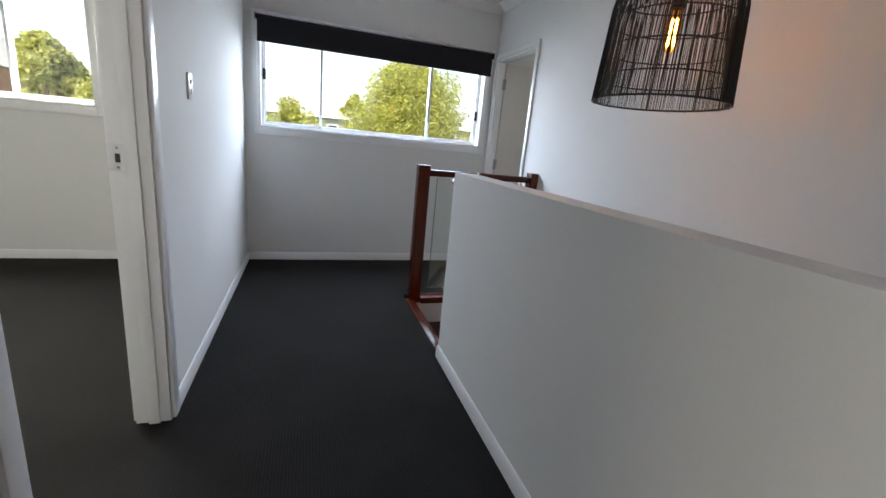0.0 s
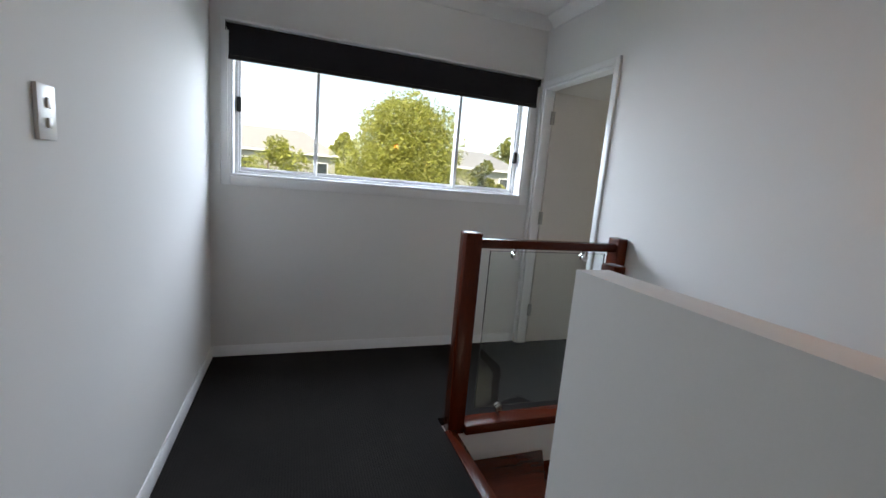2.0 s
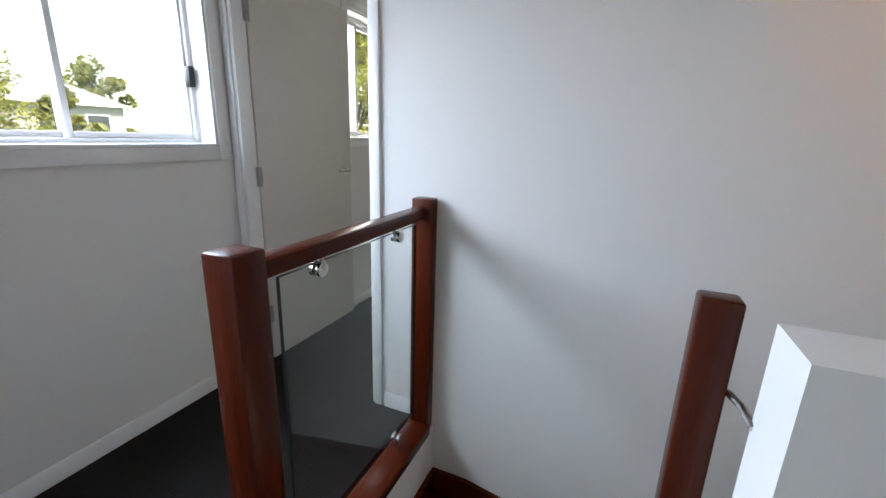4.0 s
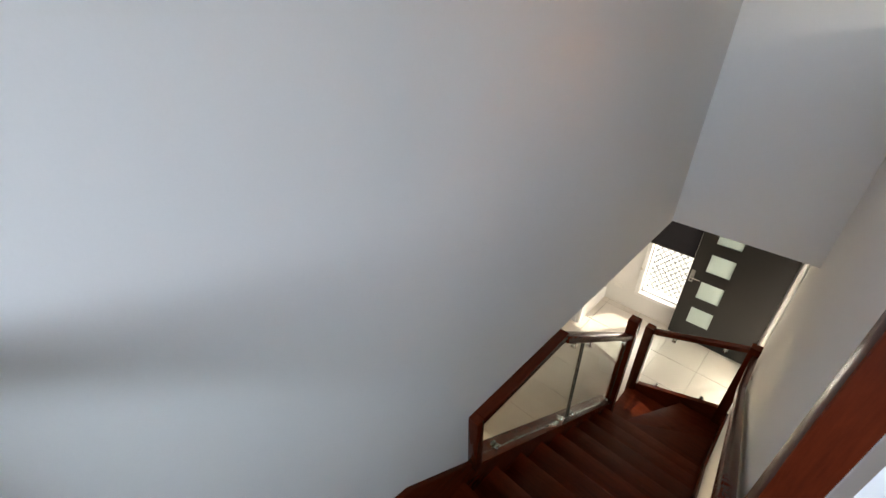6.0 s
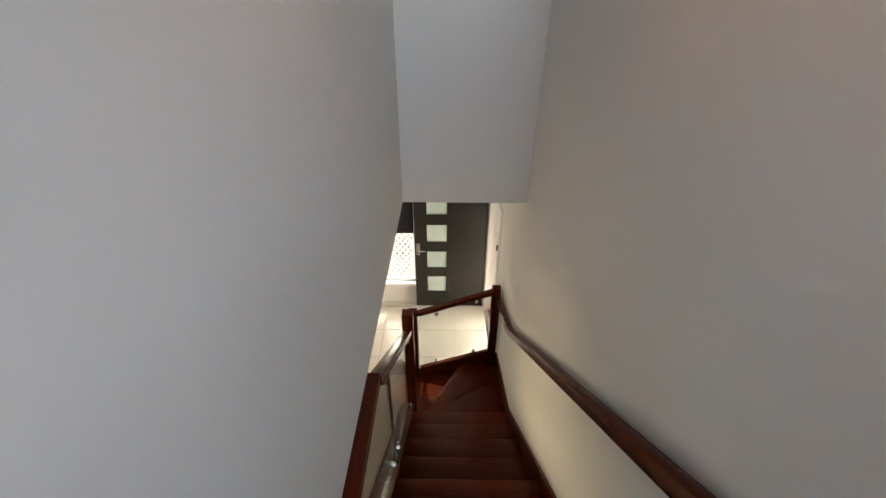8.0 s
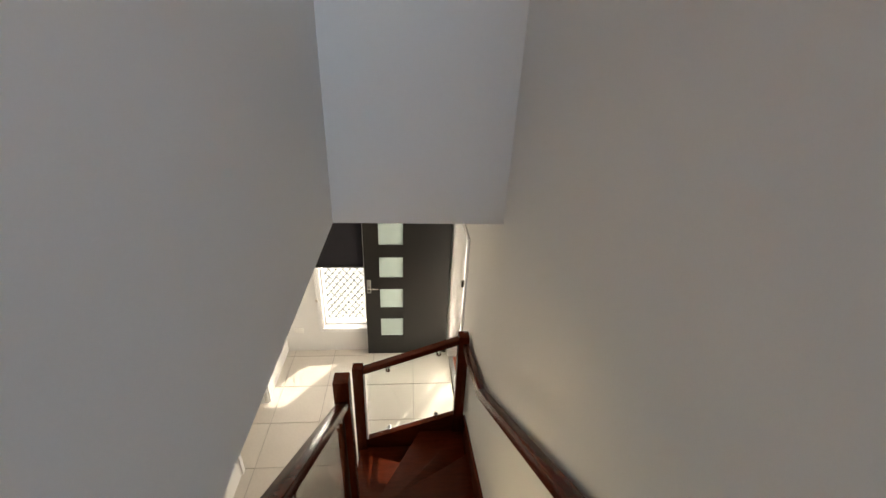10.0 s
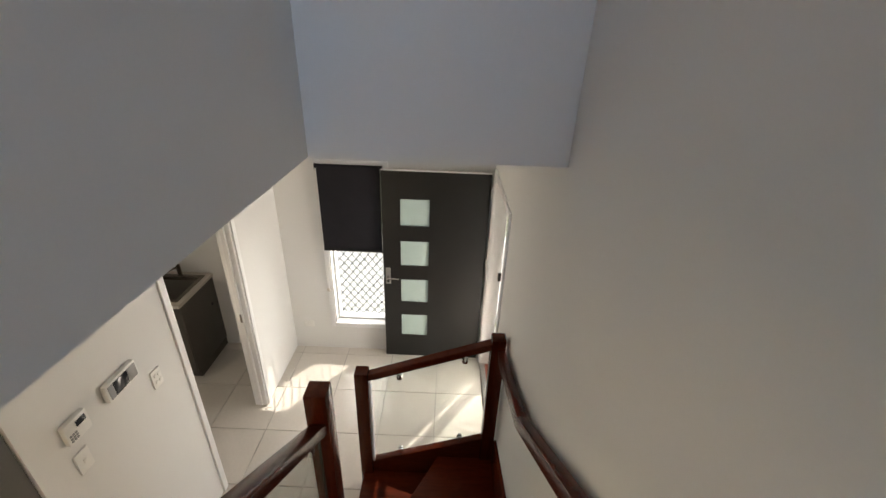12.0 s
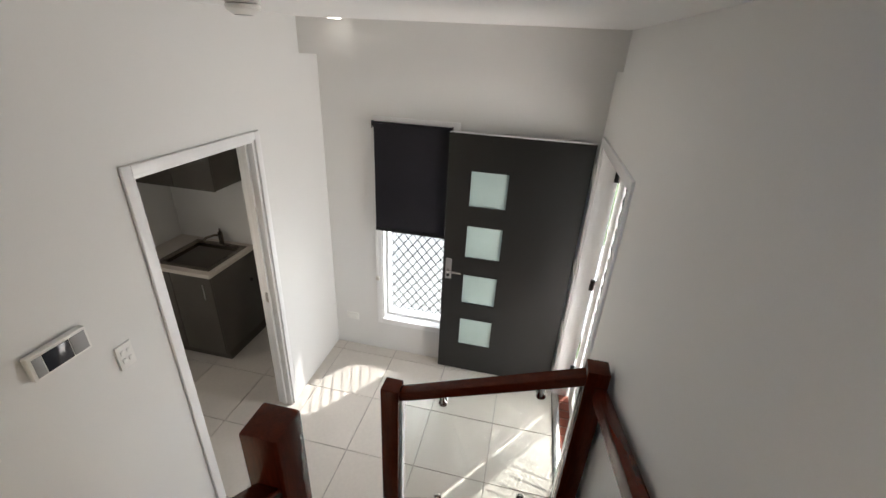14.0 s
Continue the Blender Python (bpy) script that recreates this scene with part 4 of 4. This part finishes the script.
# ---- laundry ----
sc = thing("sink_cabinet", (4.5, -6.514, ZL), "dark taupe laundry cabinet under a pale bench", "cabinet")
CX0, CX1, CY0, CY1 = 4.16, 4.915, YF + 0.005, -6.249
part("body", boxes((CX0, CX1, CY0, CY1 - 0.02, ZL + 0.10, -2.179), bevel=0.002), CABINET, sc)
part("kickboard", boxes((CX0 + 0.01, CX1, CY0, CY1 - 0.06, ZL, ZL + 0.10)), CABINET, sc)
for a, b in ((CX0, 4.535), (4.539, CX1)):
    dd = part("door", boxes((a + 0.001, b - 0.001, CY1 - 0.019, CY1, ZL + 0.105, -2.184), bevel=0.002), CABINET, sc)
    hx = a + 0.06 if a < 4.3 else b - 0.05
    bm = rod(bmesh.new(), (hx, CY1 + 0.022, -2.234), (hx, CY1 + 0.022, -2.374), 0.005, 8)
    for z in (-2.249, -2.359):
        rod(bm, (hx, CY1, z), (hx, CY1 + 0.022, z), 0.004, 6)
    part("handle", bm, CHROME, dd, "slim steel bar handle")
part("grommet", rod(bmesh.new(), (CX0 - 0.003, -6.714, -2.444), (CX0 + 0.001, -6.714, -2.444), 0.018, 16), BLACKMETAL, sc, "round black grommet")
bt_ = thing("benchtop", (4.5, -6.514, -2.174), "pale laminate bench with a sink cut into it", "benchtop")
SX0, SX1, SY0, SY1 = 4.225, 4.665, -6.735, -6.325
part("slab", boxes((CX0 - 0.012, SX0, CY0, CY1 + 0.012, -2.177, -2.144), (SX1, CX1, CY0, CY1 + 0.012, -2.177, -2.144), (SX0, SX1, CY0, SY0, -2.177, -2.144), (SX0, SX1, SY1, CY1 + 0.012, -2.177, -2.144), bevel=0.0), BENCH, bt_)
sk = thing("sink", (4.5, -6.514, -2.144), "stainless laundry sink set into the bench", "sink")
bm = bmesh.new()
loops = []
for ins, z in ((-0.035, -2.1425), (-0.03, -2.138), (0.0, -2.138), (0.012, -2.149), (0.03, -2.304), (0.06, -2.339), (0.2, -2.342)):
    loops.append([bm.verts.new((x, y, z)) for x, y in ((SX0 + ins, SY0 + ins), (SX1 - ins, SY0 + ins), (SX1 - ins, SY1 - min(ins, 0.17)), (SX0 + ins, SY1 - min(ins, 0.17)))])
for a, b in zip(loops, loops[1:]):
    for i in range(4):
        bm.faces.new((a[i], a[(i + 1) % 4], b[(i + 1) % 4], b[i]))
bm.faces.new(loops[-1])
part("bowl", bm, SINK, sk, "deep rectangular bowl")
part("drain", lathe(bmesh.new(), [(0.02, -2.3405), (0.034, -2.339), (0.034, -2.3412)], 4.445, -6.53, 16), CHROME, sk)
tp = thing("tap", (4.445, -6.764, -2.144), "dark steel mixer tap behind the sink", "tap")
part("body", rod(bmesh.new(), (4.445, -6.769, -2.144), (4.445, -6.769, -2.034), 0.020, 16), SINK, tp)
part("spout", tube(bmesh.new(), [(4.445, -6.769, -2.069), (4.455, -6.714, -2.044), (4.47, -6.624, -2.034), (4.475, -6.594, -2.054)], 0.010, 10), SINK, tp)
part("lever", tube(bmesh.new(), [(4.445, -6.769, -2.034), (4.44, -6.769, -2.009), (4.425, -6.744, -1.994)], 0.008, 8), SINK, tp)
uc = thing("wall_cabinet", (4.5, -6.664, -1.544), "dark taupe wall cabinet above the sink", "cabinet")
part("body", boxes((4.17, 4.915, CY0, -6.519, -1.544, -0.724), bevel=0.002), CABINET, uc)
for a, b in ((4.17, 4.541), (4.545, 4.915)):
    part("door", boxes((a + 0.001, b - 0.001, -6.518, -6.5, -1.549, -0.724), bevel=0.002), CABINET, uc)
tc = thing("tall_cupboard", (3.9, -3.6, ZL), "dark tall cupboard beyond the entry wall", "cupboard")
part("body", boxes((3.40, 4.9, -4.240, -3.634, ZL + 0.08, -0.604), bevel=0.003), CABINET, tc)
part("kickboard", boxes((3.43, 4.9, -4.224, -3.674, ZL, ZL + 0.08)), CABINET, tc)


# ---- outside ----
structure("ground", boxes((-400, 400, -400, 400, -3.40, -3.16)), GRASS, "grass ground round the house", "ground")
structure("porch", boxes((-1.5, 1.02, -7.6, -4.4, -3.2, ZL - 0.03)), TERRA, "red terracotta porch paving", "paving")
# Pale ground added to show white through the screen door; no driveway known.
structure("driveway", boxes((-30, -1.5, -16, 2, -3.2, -3.10)), CONCRETE, "pale concrete ground added beyond the porch to show white", "driveway")
# The second slab is added for the same white view.
structure("path", boxes((1.14, 5.5, -10, -7.03, -3.2, -3.07), (-1.5, 1.14, -10, -7.6, -3.2, -3.075)), CONCRETE, "pale concrete path before the entry", "path")


def leaf_cloud(centres, count, size, rng):
    """Many small folded leaves scattered in uneven clumps."""
    verts, faces = [], []
    for _ in range(count):
        cx, cy, cz, r = rng.choice(centres)
        v = Vector((rng.gauss(0, 1), rng.gauss(0, 1), rng.gauss(0, 1))).normalized() * r * (0.45 + 0.6 * rng.random() ** 0.6)
        p = Vector((cx, cy, cz)) + v
        rot = Euler((rng.uniform(0, 6.3), rng.uniform(-0.9, 0.9), rng.uniform(0, 6.3))).to_matrix()
        s = size * rng.uniform(0.6, 1.3)
        n = len(verts)
        for q in ((-s, 0, 0), (0, s * 0.45, 0.12 * s), (s, 0, 0), (0, -s * 0.45, 0.12 * s)):
            verts.append(tuple(p + rot @ Vector(q)))
        faces += [(n, n + 1, n + 2), (n, n + 2, n + 3)]
    me = bpy.data.meshes.new("crown")
    me.from_pydata(verts, [], faces)
    return me


def tree(x, y, z, height, spread, base, count, size, seed, leaves, label, clumps=46, taper=0.0):
    rng = random.Random(seed)
    t = thing("tree", (x, y, z), label, "tree", "garden trees")
    bm = rod(bmesh.new(), (x, y, z), (x + 0.1, y, z + height * 0.45), 0.16 * height / 7, 10, 0.09 * height / 7)
    rod(bm, (x + 0.1, y, z + height * 0.45), (x - 0.05, y + 0.05, z + height * 0.9), 0.09 * height / 7, 8, 0.02)
    part("trunk", bm, BARK, t)
    bm = bmesh.new()
    centres = []
    for i in range(clumps):
        u = (i + rng.random()) / clumps
        a = rng.uniform(0, 6.283)
        zz = z + base + (height - base) * u
        r = spread * (math.sin(math.pi * min(1, 0.22 + 0.78 * u)) ** 0.7) * rng.uniform(0.45, 1.0)
        if taper:
            r = spread * (1 - taper * u ** 1.25) * rng.uniform(0.35, 1.0)
        c = (x + r * math.cos(a), y + r * math.sin(a), zz)
        centres.append((*c, rng.uniform(0.16, 0.30) * spread))
        if i % 2 == 0:
            rod(bm, (x + 0.05, y, z + (zz - z) * 0.6), c, 0.035, 5, 0.008)
    part("limb", bm, BARK, t)
    me = leaf_cloud(centres, count, size, rng)
    me.materials.append(leaves)
    cr = new("crown", me)
    cr.location = -Vector((x, y, z))
    cr.parent = t
    return t


tree(4.15, 12.0, -3.1, 6.75, 3.05, 1.6, 120000, 0.058, 3, LEAF, "broad conical yellow-green tree outside the hall window", 170, 0.66)
tree(7.6, 12.5, -3.1, 5.2, 1.0, 2.4, 3000, 0.13, 8, LEAF2, "slim dark green tree beside the broad tree", 26)
tree(-0.3, 11.0, -3.1, 5.1, 1.6, 2.4, 5200, 0.07, 4, LEAF, "low straggly tree in the garden", 26)
tree(12.4, 6.4, -3.1, 8.2, 3.0, 1.8, 26000, 0.11, 15, LEAF, "dense yellow-green tree outside the study window", 90)
tree(5.6, 48.0, -3.1, 8.6, 2.4, 2.4, 3000, 0.28, 6, LEAF, "leafy garden tree among far houses", 30)
tree(21.5, 37.0, -3.1, 8.8, 3.0, 2.4, 6000, 0.2, 7, LEAF2, "leafy garden tree among far houses", 30)
tree(-5.6, 9.2, -3.1, 5.7, 1.45, 2.2, 16000, 0.085, 9, LEAF, "leafy shrub tree outside the bedroom window", 44)
tree(-8.2, 21.0, -3.1, 9.2, 1.0, 7.6, 420, 0.2, 12, LEAF2, "thin tall tree with a sparse crown", 10)


def house(x0, x1, y0, y1, eave, ridge, wall, roof, label, windows, along="x", awning=None):
    z = -3.1
    h = thing("house", ((x0 + x1) / 2, (y0 + y1) / 2, z), label, "house", "neighbouring houses")
    part("wall", boxes((x0, x1, y0, y1, z, eave)), wall, h)
    o = 0.25
    bm = bmesh.new()
    mx, my = (x0 + x1) / 2, (y0 + y1) / 2
    e = [bm.verts.new(v) for v in ((x0 - o, y0 - o, eave), (x1 + o, y0 - o, eave), (x1 + o, y1 + o, eave), (x0 - o, y1 + o, eave))]
    k = min(x1 - x0, y1 - y0) / 2 * 0.9
    if along == "x":
        r = [bm.verts.new((x0 + k, my, ridge)), bm.verts.new((x1 - k, my, ridge))]
        fs = ((e[0], e[1], r[1], r[0]), (e[1], e[2], r[1]), (e[2], e[3], r[0], r[1]), (e[3], e[0], r[0]))
    else:
        r = [bm.verts.new((mx, y0 + k, ridge)), bm.verts.new((mx, y1 - k, ridge))]
        fs = ((e[0], e[1], r[0]), (e[1], e[2], r[1], r[0]), (e[2], e[3], r[1]), (e[3], e[0], r[0], r[1]))
    for f in fs:
        bm.faces.new(f)
    bm.faces.new(e[::-1])
    part("roof", bm, roof, h)
    part("gutter", boxes((x0 - o - 0.06, x1 + o + 0.06, y0 - o - 0.1, y0 - o, eave - 0.12, eave + 0.02)), ALU, h)
    for wx, ww, wz, wh in windows:
        w = part("window", boxes((wx - ww / 2, wx + ww / 2, y0 - 0.04, y0 + 0.02, wz, wz + wh), bevel=0.01), ALU, h)
        part("pane", boxes((wx - ww / 2 + 0.07, wx + ww / 2 - 0.07, y0 - 0.05, y0 - 0.041, wz + 0.07, wz + wh - 0.07)), DARKGLASS, w)
    if awning:
        ax0, ax1, az = awning
        part("awning", prism(bmesh.new(), [(y0 - 1.3, az - 0.45), (y0 - 1.3, az - 0.40), (y0, az + 0.05), (y0, az)], "x", ax0, ax1), SOFTSHADE, h, "white sloping window awning")


house(-22, -9.2, 14, 24, 2.35, 4.7, BRICK, ROOF2, "orange brick house with a grey tiled roof", [(-12.3, 1.0, 0.6, 1.4), (-9.75, 0.7, 0.6, 1.4), (-14.5, 1.6, 0.6, 1.4)], "x", (-15.5, -9.55, 2.1))
house(-12, 3.1, 29, 34, 2.45, 4.15, RENDER, ROOF, "pale house with a light metal roof", [(-6.4, 1.6, 0.7, 1.2), (-3.2, 1.6, 0.7, 1.2), (-0.2, 1.2, 0.7, 1.2), (2.2, 0.8, 0.7, 1.2)], "x")
house(7.5, 17.0, 26, 31, 2.45, 3.85, RENDER, ROOF, "pale house with a light metal roof", [(10.0, 1.6, 0.7, 1.2), (13.4, 1.2, 0.7, 1.2), (15.6, 1.2, 0.7, 1.2)], "x")
house(-14, -6.5, 40, 50, 1.8, 3.8, RENDER, ROOF, "pale distant house with a light roof", [(-11, 1.6, 0, 1.2), (-8.5, 1.6, 0, 1.2)], "x")

# ---- floor tiles, last ----
TX, TY, GAP = 0.49, 0.50, 0.003
bm = boxes((-TX / 2 + GAP, TX / 2 - GAP, -TY / 2 + GAP, TY / 2 - GAP, -0.009, 0.0), bevel=0.0015)
tile_mesh = bpy.data.meshes.new("tile")
bm.to_mesh(tile_mesh)
bm.free()
tile_mesh.materials.append(TILE)
count = 0
for i in range(-1, 11):
    for j in range(-3, 13):
        x, y = 1.83 + TX * (i + 0.5), -5.714 + TY * (j + 0.5)
        if x > 7.0 or (x < XW - 0.1 and y > -4.3) or y > -0.4 or y < YF - 0.3 or count > 290:
            continue
        o = new("tile", tile_mesh)
        o.location, o.parent = (x, y, ZL), floor
        count += 1
